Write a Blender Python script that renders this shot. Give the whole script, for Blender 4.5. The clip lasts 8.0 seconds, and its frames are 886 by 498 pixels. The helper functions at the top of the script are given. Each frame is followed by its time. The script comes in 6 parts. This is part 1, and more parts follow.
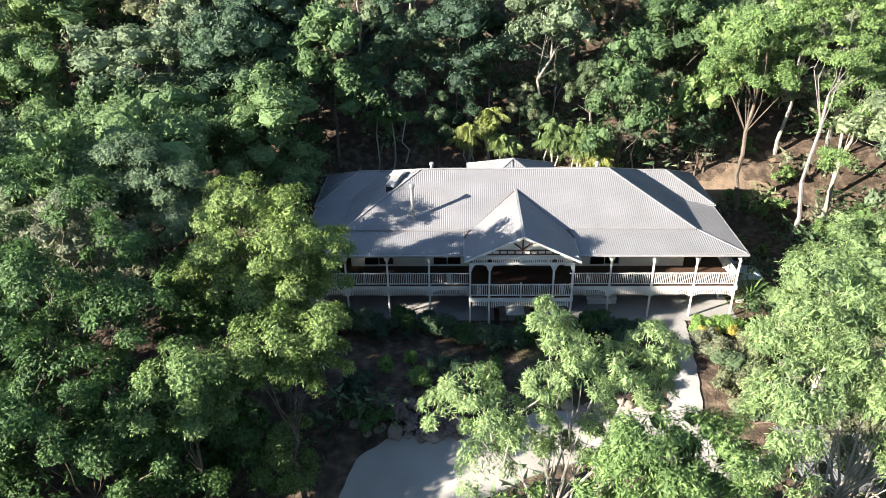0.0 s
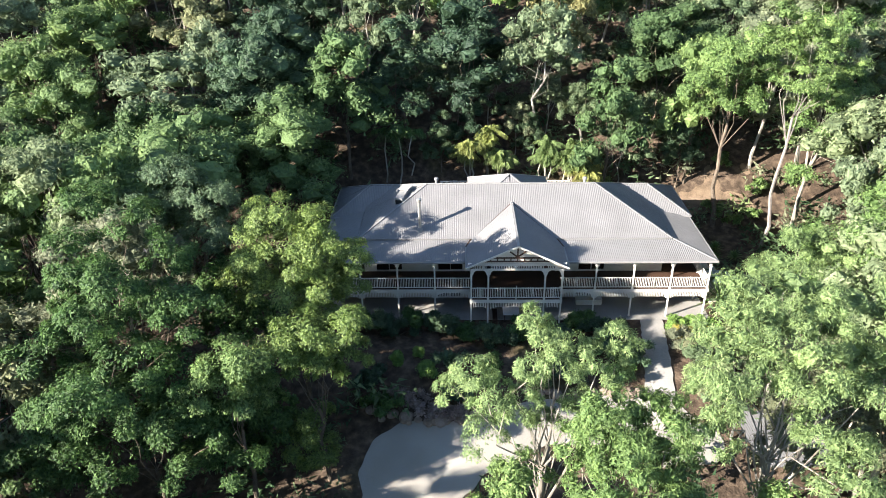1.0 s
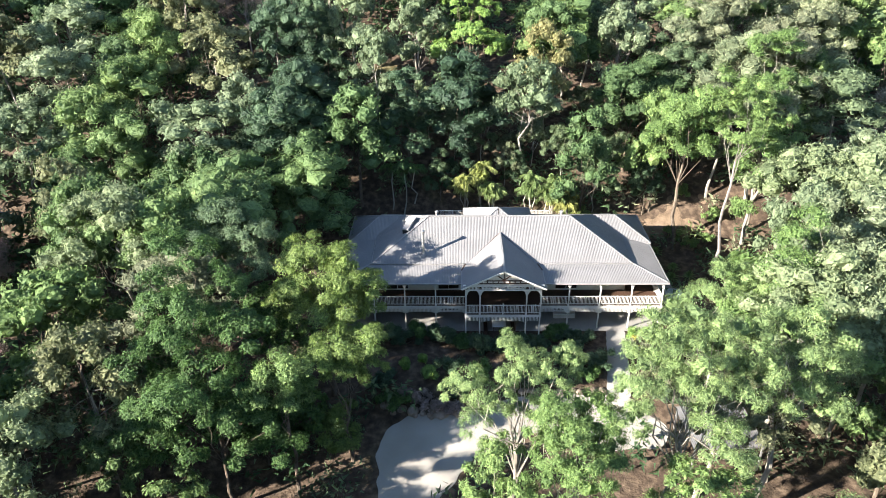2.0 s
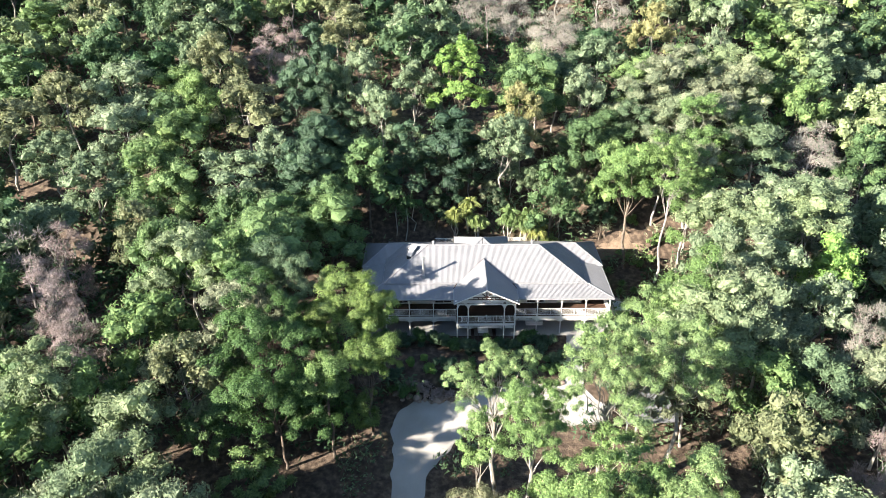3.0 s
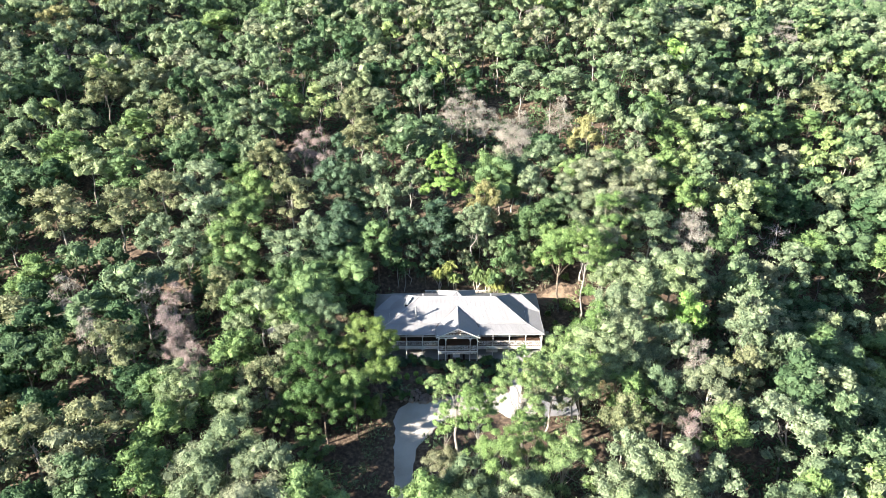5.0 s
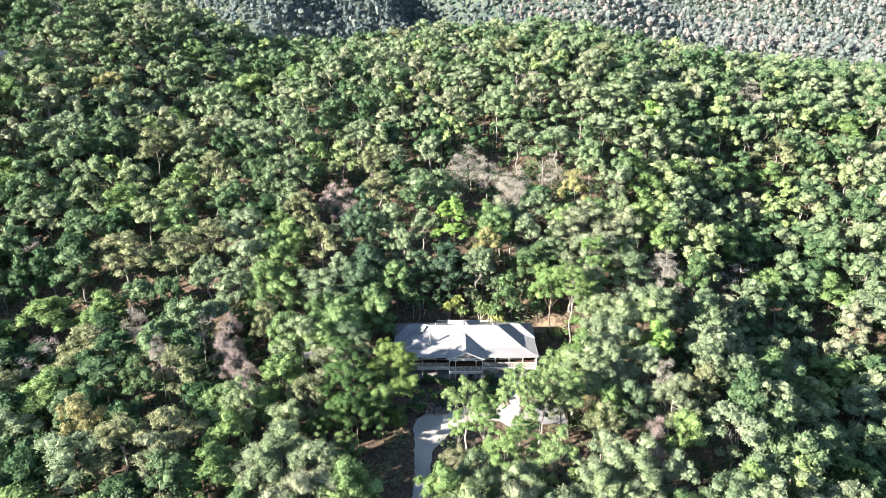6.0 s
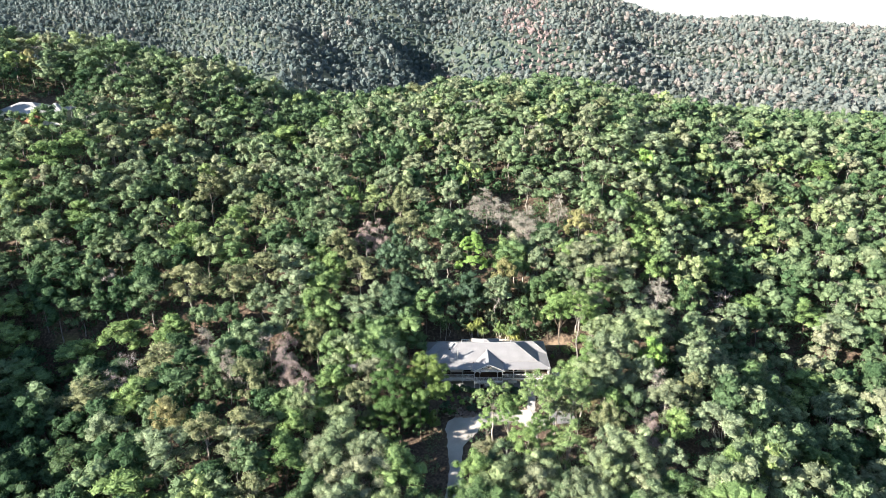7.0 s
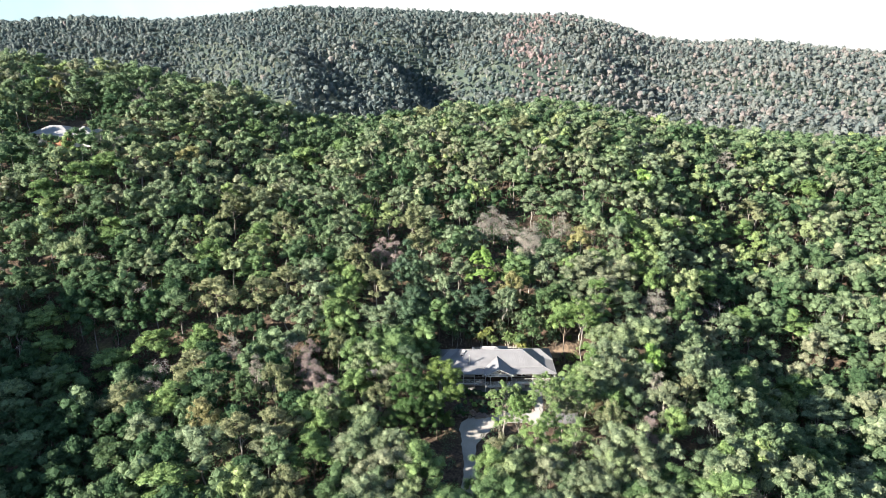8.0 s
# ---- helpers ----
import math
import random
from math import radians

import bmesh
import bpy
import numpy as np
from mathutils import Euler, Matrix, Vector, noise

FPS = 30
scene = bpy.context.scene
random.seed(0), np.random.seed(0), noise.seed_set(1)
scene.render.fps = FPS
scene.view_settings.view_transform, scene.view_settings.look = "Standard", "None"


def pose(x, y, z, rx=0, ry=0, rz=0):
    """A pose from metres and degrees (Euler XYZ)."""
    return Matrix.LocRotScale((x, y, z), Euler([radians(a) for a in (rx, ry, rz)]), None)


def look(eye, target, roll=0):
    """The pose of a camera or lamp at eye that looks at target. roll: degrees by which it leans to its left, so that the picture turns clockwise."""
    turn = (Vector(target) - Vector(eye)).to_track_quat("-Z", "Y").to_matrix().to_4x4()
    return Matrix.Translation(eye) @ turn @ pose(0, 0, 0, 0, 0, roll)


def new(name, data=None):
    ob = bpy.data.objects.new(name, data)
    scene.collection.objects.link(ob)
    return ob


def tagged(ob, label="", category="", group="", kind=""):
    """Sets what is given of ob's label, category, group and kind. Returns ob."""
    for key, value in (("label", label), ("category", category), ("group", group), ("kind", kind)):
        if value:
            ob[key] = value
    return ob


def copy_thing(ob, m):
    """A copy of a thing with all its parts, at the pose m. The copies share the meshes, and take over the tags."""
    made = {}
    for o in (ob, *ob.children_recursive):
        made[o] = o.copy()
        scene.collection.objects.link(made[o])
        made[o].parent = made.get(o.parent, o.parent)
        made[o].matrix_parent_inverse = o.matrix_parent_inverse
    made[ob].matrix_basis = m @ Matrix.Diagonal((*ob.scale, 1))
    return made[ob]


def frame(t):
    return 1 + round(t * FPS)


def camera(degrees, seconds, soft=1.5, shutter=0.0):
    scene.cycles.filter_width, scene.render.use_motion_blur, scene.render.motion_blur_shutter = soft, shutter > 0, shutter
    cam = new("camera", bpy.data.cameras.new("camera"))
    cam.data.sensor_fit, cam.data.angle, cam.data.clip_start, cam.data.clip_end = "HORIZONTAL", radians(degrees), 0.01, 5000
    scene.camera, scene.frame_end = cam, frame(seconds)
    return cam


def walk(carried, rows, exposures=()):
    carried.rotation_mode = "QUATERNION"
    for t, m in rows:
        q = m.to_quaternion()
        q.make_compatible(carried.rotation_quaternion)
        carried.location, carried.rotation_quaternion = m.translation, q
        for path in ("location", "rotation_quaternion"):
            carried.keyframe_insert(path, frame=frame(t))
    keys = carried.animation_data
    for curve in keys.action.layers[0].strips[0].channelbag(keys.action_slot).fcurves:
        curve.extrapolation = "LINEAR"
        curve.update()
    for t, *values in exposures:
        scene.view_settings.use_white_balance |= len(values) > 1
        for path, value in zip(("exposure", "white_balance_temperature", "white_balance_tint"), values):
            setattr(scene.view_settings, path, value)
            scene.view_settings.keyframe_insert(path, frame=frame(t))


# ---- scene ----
cam = camera(64.9, 8.0, soft=0.65)
PATH = [
    (0, (-4.013, -41.925, 28.363), (-4.067, -40.169, 27.408), -1.0),
    (0.5, (-4.143, -43.668, 29.61), (-4.195, -41.912, 28.653), -1.0),
    (1, (-4.266, -46.885, 31.839), (-4.316, -45.13, 30.88), -1.0),
    (1.5, (-4.321, -50.634, 34.739), (-4.365, -48.88, 33.78), -0.9),
    (1.7, (-4.165, -52.37, 36.113), (-4.21, -50.615, 35.156), -0.9),
    (2.8, (-5.318, -67.258, 49.132), (-5.313, -65.514, 48.152), -0.1),
    (3, (-5.229, -70.427, 50.818), (-5.226, -68.676, 49.852), -0.3),
    (3.5, (-4.446, -78.086, 57.142), (-4.451, -76.336, 56.173), -0.6),
    (4, (-4.169, -86.443, 64.044), (-4.179, -84.694, 63.073), -0.8),
    (4.5, (-3.002, -95.187, 70.163), (-3.015, -93.431, 69.206), -0.9),
    (4.7, (-2.671, -98.867, 71.571), (-2.679, -97.098, 70.638), -0.4),
    (5.8, (-4.85, -119.971, 84.737), (-4.833, -118.156, 83.897), -0.0),
    (6, (-5.453, -125.476, 86.136), (-5.443, -123.649, 85.321), -0.1),
    (6.5, (-8.451, -138.762, 90.306), (-8.441, -136.911, 89.548), -0.2),
    (7, (-12.201, -150.418, 93.493), (-12.187, -148.546, 92.788), -0.2),
    (7.5, (-14.547, -158.095, 95.365), (-14.53, -156.211, 94.694), -0.2),
    (8, (-16.154, -163.291, 96.371), (-16.135, -161.4, 95.72), -0.2),
]
walk(cam, [(t, look(eye, target, roll)) for t, eye, target, roll in PATH], exposures=[(0.0, 2.36), (1.5, 2.44), (3.0, 2.68), (4.5, 2.8), (6.0, 2.84), (6.5, 2.72), (8.0, 2.32)])

# ---- light ----
SUN_AZ, SUN_EL = math.atan2(-2.06, -4.05), radians(21.5)
SUN_DIR = Vector((math.cos(SUN_AZ) * math.cos(SUN_EL), math.sin(SUN_AZ) * math.cos(SUN_EL), math.sin(SUN_EL)))
world = bpy.data.worlds.new("sky")
scene.world = world
world.use_nodes = True
wn = world.node_tree.nodes
sky = wn.new("ShaderNodeTexSky")
sky.sky_type, sky.sun_disc = "NISHITA", False
sky.sun_elevation, sky.sun_rotation = SUN_EL, math.pi / 2 - SUN_AZ
sky.air_density, sky.dust_density, sky.ozone_density = 1.0, 0.3, 2.5
wn["Background"].inputs["Strength"].default_value = 0.066
world.node_tree.links.new(sky.outputs[0], wn["Background"].inputs["Color"])
sun_data = bpy.data.lights.new("sun", "SUN")
sun_data.energy, sun_data.angle, sun_data.color = 5.0, radians(0.55), (1.0, 0.955, 0.88)
sun = new("sun", sun_data)
sun.matrix_world = Matrix.Translation((-80, -40, 90)) @ SUN_DIR.to_track_quat("Z", "Y").to_matrix().to_4x4()

# ---- materials ----


def material(name, color, rough=0.7, metal=0.0, spec=0.4):
    m = bpy.data.materials.new(name)
    m.use_nodes = True
    b = m.node_tree.nodes["Principled BSDF"]
    b.inputs["Base Color"].default_value = (*color, 1)
    b.inputs["Roughness"].default_value = rough
    b.inputs["Metallic"].default_value = metal
    b.inputs["Specular IOR Level"].default_value = spec
    return m


def textured(name, dark, light, scale=2.0, fine=30.0, rough=0.8, metal=0.0, bump=0.3, spec=0.3, piece=0.0, stretch=(1, 1, 1)):
    """Two scales of variation between two colours, fine relief, and a shift from piece to piece."""
    m = material(name, light, rough, metal, spec)
    n, l = m.node_tree.nodes, m.node_tree.links
    b = n["Principled BSDF"]
    co = n.new("ShaderNodeTexCoord")
    mp = n.new("ShaderNodeMapping")
    mp.inputs["Scale"].default_value = stretch
    l.new(co.outputs["Object"], mp.inputs["Vector"])
    big, small = n.new("ShaderNodeTexNoise"), n.new("ShaderNodeTexNoise")
    big.inputs["Scale"].default_value, small.inputs["Scale"].default_value = scale, fine
    big.inputs["Detail"].default_value, small.inputs["Detail"].default_value = 5, 4
    for t in (big, small):
        l.new(mp.outputs[0], t.inputs["Vector"])
    add = n.new("ShaderNodeMath")
    add.operation = "MULTIPLY_ADD"
    add.inputs[1].default_value, add.inputs[2].default_value = 0.4, 0.0
    l.new(small.outputs["Fac"], add.inputs[0])
    tot = n.new("ShaderNodeMath")
    tot.operation = "MULTIPLY_ADD"
    tot.inputs[1].default_value = 0.6
    l.new(big.outputs["Fac"], tot.inputs[0])
    l.new(add.outputs[0], tot.inputs[2])
    fac = tot.outputs[0]
    if piece:
        oi = n.new("ShaderNodeObjectInfo")
        pm = n.new("ShaderNodeMath")
        pm.operation = "MULTIPLY_ADD"
        pm.inputs[1].default_value = piece
        l.new(oi.outputs["Random"], pm.inputs[0])
        l.new(fac, pm.inputs[2])
        fac = pm.outputs[0]
    ramp = n.new("ShaderNodeValToRGB")
    ramp.color_ramp.elements[0].position, ramp.color_ramp.elements[1].position = 0.3, 0.7 + piece
    ramp.color_ramp.elements[0].color, ramp.color_ramp.elements[1].color = (*dark, 1), (*light, 1)
    l.new(fac, ramp.inputs[0])
    l.new(ramp.outputs[0], b.inputs["Base Color"])
    bp = n.new("ShaderNodeBump")
    bp.inputs["Strength"].default_value, bp.inputs["Distance"].default_value = bump, 0.05
    l.new(small.outputs["Fac"], bp.inputs["Height"])
    l.new(bp.outputs[0], b.inputs["Normal"])
    return m


def foliage(name, stops, by_plant=True, leaf_shift=0.38, through_light=0.4, gloss=0.35):
    """Leaf material: one tint to a plant, smaller shifts from leaf to leaf, light through the blade."""
    m = bpy.data.materials.new(name)
    m.use_nodes = True
    n, l = m.node_tree.nodes, m.node_tree.links
    b, out = n["Principled BSDF"], n["Material Output"]
    if by_plant:
        tint = n.new("ShaderNodeObjectInfo").outputs["Random"]
    else:
        at = n.new("ShaderNodeAttribute")
        at.attribute_name = "tint"
        tint = at.outputs["Fac"]
    ramp = n.new("ShaderNodeValToRGB")
    el = ramp.color_ramp.elements
    while len(el) < len(stops):
        el.new(0.5)
    for e, (p, c) in zip(el, stops):
        e.position, e.color = p, (*c, 1)
    l.new(tint, ramp.inputs[0])
    geo = n.new("ShaderNodeNewGeometry")
    hsv = n.new("ShaderNodeHueSaturation")
    val = n.new("ShaderNodeMapRange")
    val.inputs["To Min"].default_value, val.inputs["To Max"].default_value = 1 - leaf_shift, 1 + leaf_shift
    l.new(geo.outputs["Random Per Island"], val.inputs["Value"])
    co = n.new("ShaderNodeTexCoord")
    mot = n.new("ShaderNodeTexNoise")
    mot.inputs["Scale"].default_value, mot.inputs["Detail"].default_value = 3.5, 4
    l.new(co.outputs["Object"], mot.inputs["Vector"])
    mr = n.new("ShaderNodeMapRange")
    mr.inputs["From Min"].default_value, mr.inputs["From Max"].default_value = 0.3, 0.7
    mr.inputs["To Min"].default_value, mr.inputs["To Max"].default_value = 0.72, 1.28
    l.new(mot.outputs["Fac"], mr.inputs["Value"])
    mul = n.new("ShaderNodeMath")
    mul.operation = "MULTIPLY"
    l.new(val.outputs[0], mul.inputs[0])
    l.new(mr.outputs[0], mul.inputs[1])
    l.new(mul.outputs[0], hsv.inputs["Value"])
    hue = n.new("ShaderNodeMapRange")
    hue.inputs["To Min"].default_value, hue.inputs["To Max"].default_value = 0.51, 0.485
    l.new(geo.outputs["Random Per Island"], hue.inputs["Value"])
    l.new(hue.outputs[0], hsv.inputs["Hue"])
    hsv.inputs["Saturation"].default_value = 0.87
    l.new(ramp.outputs[0], hsv.inputs["Color"])
    l.new(hsv.outputs[0], b.inputs["Base Color"])
    b.inputs["Roughness"].default_value, b.inputs["Specular IOR Level"].default_value = 0.5, gloss
    bp = n.new("ShaderNodeBump")
    bp.inputs["Strength"].default_value, bp.inputs["Distance"].default_value = 0.9, 0.35
    l.new(mot.outputs["Fac"], bp.inputs["Height"])
    l.new(bp.outputs[0], b.inputs["Normal"])
    tr, mix = n.new("ShaderNodeBsdfTranslucent"), n.new("ShaderNodeMixShader")
    l.new(hsv.outputs[0], tr.inputs["Color"])
    mix.inputs[0].default_value = through_light
    l.new(b.outputs[0], mix.inputs[1])
    l.new(tr.outputs[0], mix.inputs[2])
    l.new(mix.outputs[0], out.inputs["Surface"])
    return m


GUM = [(0.0, (0.092, 0.142, 0.066)), (0.35, (0.15, 0.205, 0.096)), (0.5, (0.19, 0.205, 0.115)), (0.6, (0.18, 0.225, 0.115)), (0.85, (0.19, 0.245, 0.10)), (1.0, (0.225, 0.228, 0.138))]
BROAD = [(0.0, (0.06, 0.108, 0.036)), (0.4, (0.09, 0.16, 0.05)), (0.75, (0.128, 0.205, 0.056)), (1.0, (0.155, 0.24, 0.06))]
M_GUM = foliage("gum_leaf", GUM, gloss=0.12, through_light=0.42)
M_BROAD = foliage("broad_leaf", BROAD, gloss=0.2)
M_WOODS = foliage("woods_leaf", [(0.0, (0.046, 0.098, 0.036)), (0.3, (0.128, 0.192, 0.082)), (0.48, (0.168, 0.225, 0.108)), (0.58, (0.21, 0.215, 0.122)), (0.66, (0.188, 0.236, 0.118)), (0.8, (0.215, 0.26, 0.11)), (0.95, (0.205, 0.28, 0.08)), (1.0, (0.31, 0.26, 0.225))], by_plant=False, through_light=0.42, gloss=0.1)
# Far bushland: the bluish haze of distance is mixed into the leaf colours.
M_HILL_HAZE = foliage("hill_leaf_haze", [(0.0, (0.066, 0.095, 0.092)), (0.5, (0.127, 0.15, 0.136)), (0.9, (0.182, 0.19, 0.162)), (1.0, (0.26, 0.195, 0.175))], by_plant=False, leaf_shift=0.2, through_light=0.4, gloss=0.05)
M_DEEP = foliage("mango_leaf", [(0.0, (0.135, 0.215, 0.028)), (1.0, (0.165, 0.245, 0.034))], leaf_shift=0.5, gloss=0.5, through_light=0.42)
M_GREYG = foliage("pale_gum_leaf", [(0.0, (0.165, 0.25, 0.072)), (1.0, (0.195, 0.285, 0.085))], leaf_shift=0.45, through_light=0.42)
M_GUMO = foliage("olive_gum_leaf", [(0.0, (0.16, 0.175, 0.08)), (1.0, (0.20, 0.20, 0.095))])
M_GREYB = foliage("grey_broad_leaf", [(0.0, (0.105, 0.17, 0.075)), (1.0, (0.125, 0.19, 0.08))])
M_LIMEG = foliage("fresh_leaf", [(0.0, (0.115, 0.205, 0.042)), (1.0, (0.15, 0.24, 0.052))], leaf_shift=0.45)
M_LIME = foliage("lime_leaf", [(0.0, (0.15, 0.28, 0.034)), (1.0, (0.18, 0.31, 0.042))])
M_DARKG = foliage("dark_leaf", [(0.0, (0.058, 0.13, 0.025)), (1.0, (0.082, 0.165, 0.032))], leaf_shift=0.5, gloss=0.28, through_light=0.42)
M_PALEG = foliage("pale_grey_gum_leaf", [(0.0, (0.15, 0.205, 0.10)), (1.0, (0.205, 0.255, 0.135))], gloss=0.12, through_light=0.42)
M_OLIVE = foliage("olive_woods_leaf", [(0.0, (0.15, 0.17, 0.075)), (1.0, (0.21, 0.22, 0.10))], gloss=0.12, through_light=0.42)
M_MIDG = foliage("fresh_woods_leaf", [(0.0, (0.105, 0.18, 0.046)), (1.0, (0.155, 0.235, 0.06))], gloss=0.15)
M_KHAKI = foliage("khaki_gum_leaf", [(0.0, (0.235, 0.225, 0.075)), (1.0, (0.26, 0.24, 0.09))], gloss=0.12)
M_TWIG = foliage("grey_twig", [(0.0, (0.185, 0.16, 0.12)), (1.0, (0.23, 0.205, 0.155))], through_light=0.1)
M_YELLOW = foliage("yellow_leaf", [(0.0, (0.34, 0.29, 0.02)), (1.0, (0.42, 0.36, 0.03))])
M_PALM = foliage("palm_leaf", [(0.0, (0.10, 0.16, 0.035)), (0.5, (0.17, 0.22, 0.04)), (1.0, (0.27, 0.27, 0.045))], through_light=0.4)
M_DRY = foliage("dry_twig", [(0.0, (0.19, 0.135, 0.11)), (1.0, (0.245, 0.18, 0.15))], through_light=0.1)
# Darker broad leaf: for the woods behind the house, shade is in its colour.
M_DARK_SHADE = foliage("dark_shade_leaf", [(0.0, (0.035, 0.075, 0.035)), (0.6, (0.055, 0.105, 0.045)), (1.0, (0.085, 0.135, 0.055))])
M_DRYBARK = textured("grey_bark", (0.12, 0.10, 0.09), (0.30, 0.26, 0.23), 1.5, 14, 0.9, bump=0.5)
M_BARK = textured("pale_bark", (0.14, 0.115, 0.09), (0.37, 0.33, 0.275), 1.2, 14, 0.9, bump=0.5, piece=0.3)
M_BROWNBARK = textured("brown_bark", (0.06, 0.045, 0.033), (0.17, 0.13, 0.095), 2, 16, 0.95, bump=0.6)
M_ROOF = textured("zinc_roof", (0.148, 0.14, 0.137), (0.2, 0.19, 0.186), 0.5, 7, 0.55, 0.0, bump=0.05, spec=0.25)
M_FLASH = textured("roof_flashing", (0.19, 0.18, 0.175), (0.27, 0.258, 0.247), 1.5, 9, 0.5, 0.0, bump=0.05, spec=0.3)
M_PAINT = textured("white_paint", (0.44, 0.405, 0.36), (0.61, 0.57, 0.515), 1.2, 20, 0.6, bump=0.08)
M_CREAM = textured("cream_wall", (0.52, 0.46, 0.38), (0.64, 0.58, 0.49), 0.8, 12, 0.75, bump=0.1, piece=0.12)
M_BEIGE = textured("lower_wall", (0.30, 0.25, 0.20), (0.42, 0.36, 0.29), 0.9, 15, 0.85, bump=0.2)
M_TIMBER = textured("brown_timber", (0.04, 0.022, 0.014), (0.10, 0.055, 0.035), 1.5, 24, 0.6, bump=0.2, piece=0.2, stretch=(0.3, 3, 1))
M_TRIM = textured("dark_trim", (0.045, 0.025, 0.018), (0.09, 0.05, 0.035), 3, 30, 0.6, bump=0.1)
M_CONC = textured("concrete", (0.20, 0.185, 0.17), (0.34, 0.315, 0.285), 0.35, 9, 0.9, bump=0.15)
M_DRIVE = textured("pale_gravel", (0.21, 0.188, 0.162), (0.38, 0.345, 0.30), 0.25, 22, 0.95, bump=0.4)
M_STONE = textured("garden_rock", (0.14, 0.10, 0.075), (0.34, 0.27, 0.21), 1.6, 14, 0.9, bump=0.7, piece=0.25)
M_STEEL = textured("flue_steel", (0.34, 0.33, 0.31), (0.52, 0.50, 0.47), 2, 12, 0.4, 0.7, bump=0.05)
M_BLACK = material("unlit_gap_black", (0.012, 0.012, 0.012), 0.8)
M_CLOTH = textured("white_cloth", (0.66, 0.64, 0.60), (0.82, 0.80, 0.77), 2, 25, 0.9, bump=0.2)
M_COVER = textured("pale_sheet", (0.42, 0.50, 0.53), (0.72, 0.76, 0.77), 2, 12, 0.35, bump=0.2)
M_TERRA = textured("terracotta", (0.25, 0.10, 0.055), (0.40, 0.18, 0.10), 2, 20, 0.85, bump=0.2)
M_BLUE = textured("blue_paint", (0.10, 0.16, 0.22), (0.20, 0.28, 0.34), 2, 12, 0.5, bump=0.1)
M_GLASS = material("window_glass", (0.75, 0.8, 0.8), 0.02)
M_GLASS.node_tree.nodes["Principled BSDF"].inputs["Transmission Weight"].default_value = 1.0


def ground_material():
    m = material("forest_floor", (0.2, 0.13, 0.08), 0.97, 0, 0.15)
    n, l = m.node_tree.nodes, m.node_tree.links
    b = n["Principled BSDF"]
    co = n.new("ShaderNodeTexCoord")

    def noise_at(scale, detail=6):
        t = n.new("ShaderNodeTexNoise")
        t.inputs["Scale"].default_value, t.inputs["Detail"].default_value = scale, detail
        l.new(co.outputs["Object"], t.inputs["Vector"])
        return t.outputs["Fac"]

    def ramp(fac, *stops):
        r = n.new("ShaderNodeValToRGB")
        el = r.color_ramp.elements
        while len(el) < len(stops):
            el.new(0.5)
        for e, (p, c) in zip(el, stops):
            e.position, e.color = p, (*c, 1)
        l.new(fac, r.inputs[0])
        return r.outputs[0]

    litter = ramp(noise_at(1.6), (0.25, (0.03, 0.022, 0.016)), (0.5, (0.075, 0.052, 0.036)), (0.75, (0.165, 0.118, 0.082)))
    grass = ramp(noise_at(2.5), (0.3, (0.075, 0.075, 0.028)), (0.7, (0.17, 0.15, 0.06)))
    where = ramp(noise_at(0.06, 4), (0.6, (0, 0, 0)), (0.72, (1, 1, 1)))
    mix = n.new("ShaderNodeMix")
    mix.data_type = "RGBA"
    l.new(where, mix.inputs["Factor"])
    l.new(litter, mix.inputs["A"])
    l.new(grass, mix.inputs["B"])
    sep, far = n.new("ShaderNodeSeparateXYZ"), n.new("ShaderNodeMapRange")
    l.new(co.outputs["Object"], sep.inputs[0])
    l.new(sep.outputs["Y"], far.inputs["Value"])
    far.inputs["From Min"].default_value, far.inputs["From Max"].default_value = 140, 260
    heath = ramp(noise_at(0.05), (0.35, (0.04, 0.056, 0.042)), (0.65, (0.07, 0.08, 0.058)))
    hills = n.new("ShaderNodeMix")
    hills.data_type = "RGBA"
    l.new(far.outputs[0], hills.inputs["Factor"])
    l.new(mix.outputs["Result"], hills.inputs["A"])
    l.new(heath, hills.inputs["B"])
    l.new(hills.outputs["Result"], b.inputs["Base Color"])
    bp = n.new("ShaderNodeBump")
    bp.inputs["Strength"].default_value, bp.inputs["Distance"].default_value = 0.8, 0.12
    l.new(noise_at(5.0), bp.inputs["Height"])
    l.new(bp.outputs[0], b.inputs["Normal"])
    return m


M_GROUND = ground_material()
M_SAND = textured("sandy_bank", (0.075, 0.05, 0.033), (0.24, 0.17, 0.112), 1.1, 7, 0.95, bump=0.8)

# ---- mesh helpers ----


def part(name, bm, mat, parent=None, label=""):
    me = bpy.data.meshes.new(name)
    bm.to_mesh(me)
    bm.free()
    me.materials.append(mat)
    ob = new(name, me)
    ob.parent = parent
    if label:
        ob["label"] = label
    return ob


def empty(name, at=(0, 0, 0)):
    ob = new(name)
    ob.location = at
    return ob


def box(bm, x0, x1, y0, y1, z0, z1, bevel=0.0):
    made = bmesh.ops.create_cube(bm, size=1)["verts"]
    for v in made:
        v.co = Vector(((x0 + x1) / 2 + v.co.x * (x1 - x0), (y0 + y1) / 2 + v.co.y * (y1 - y0), (z0 + z1) / 2 + v.co.z * (z1 - z0)))
    if bevel:
        bmesh.ops.bevel(bm, geom=list({e for v in made for e in v.link_edges}), offset=bevel, segments=1, affect="EDGES")
    return bm


def boxed(*a, **k):
    return box(bmesh.new(), *a, **k)


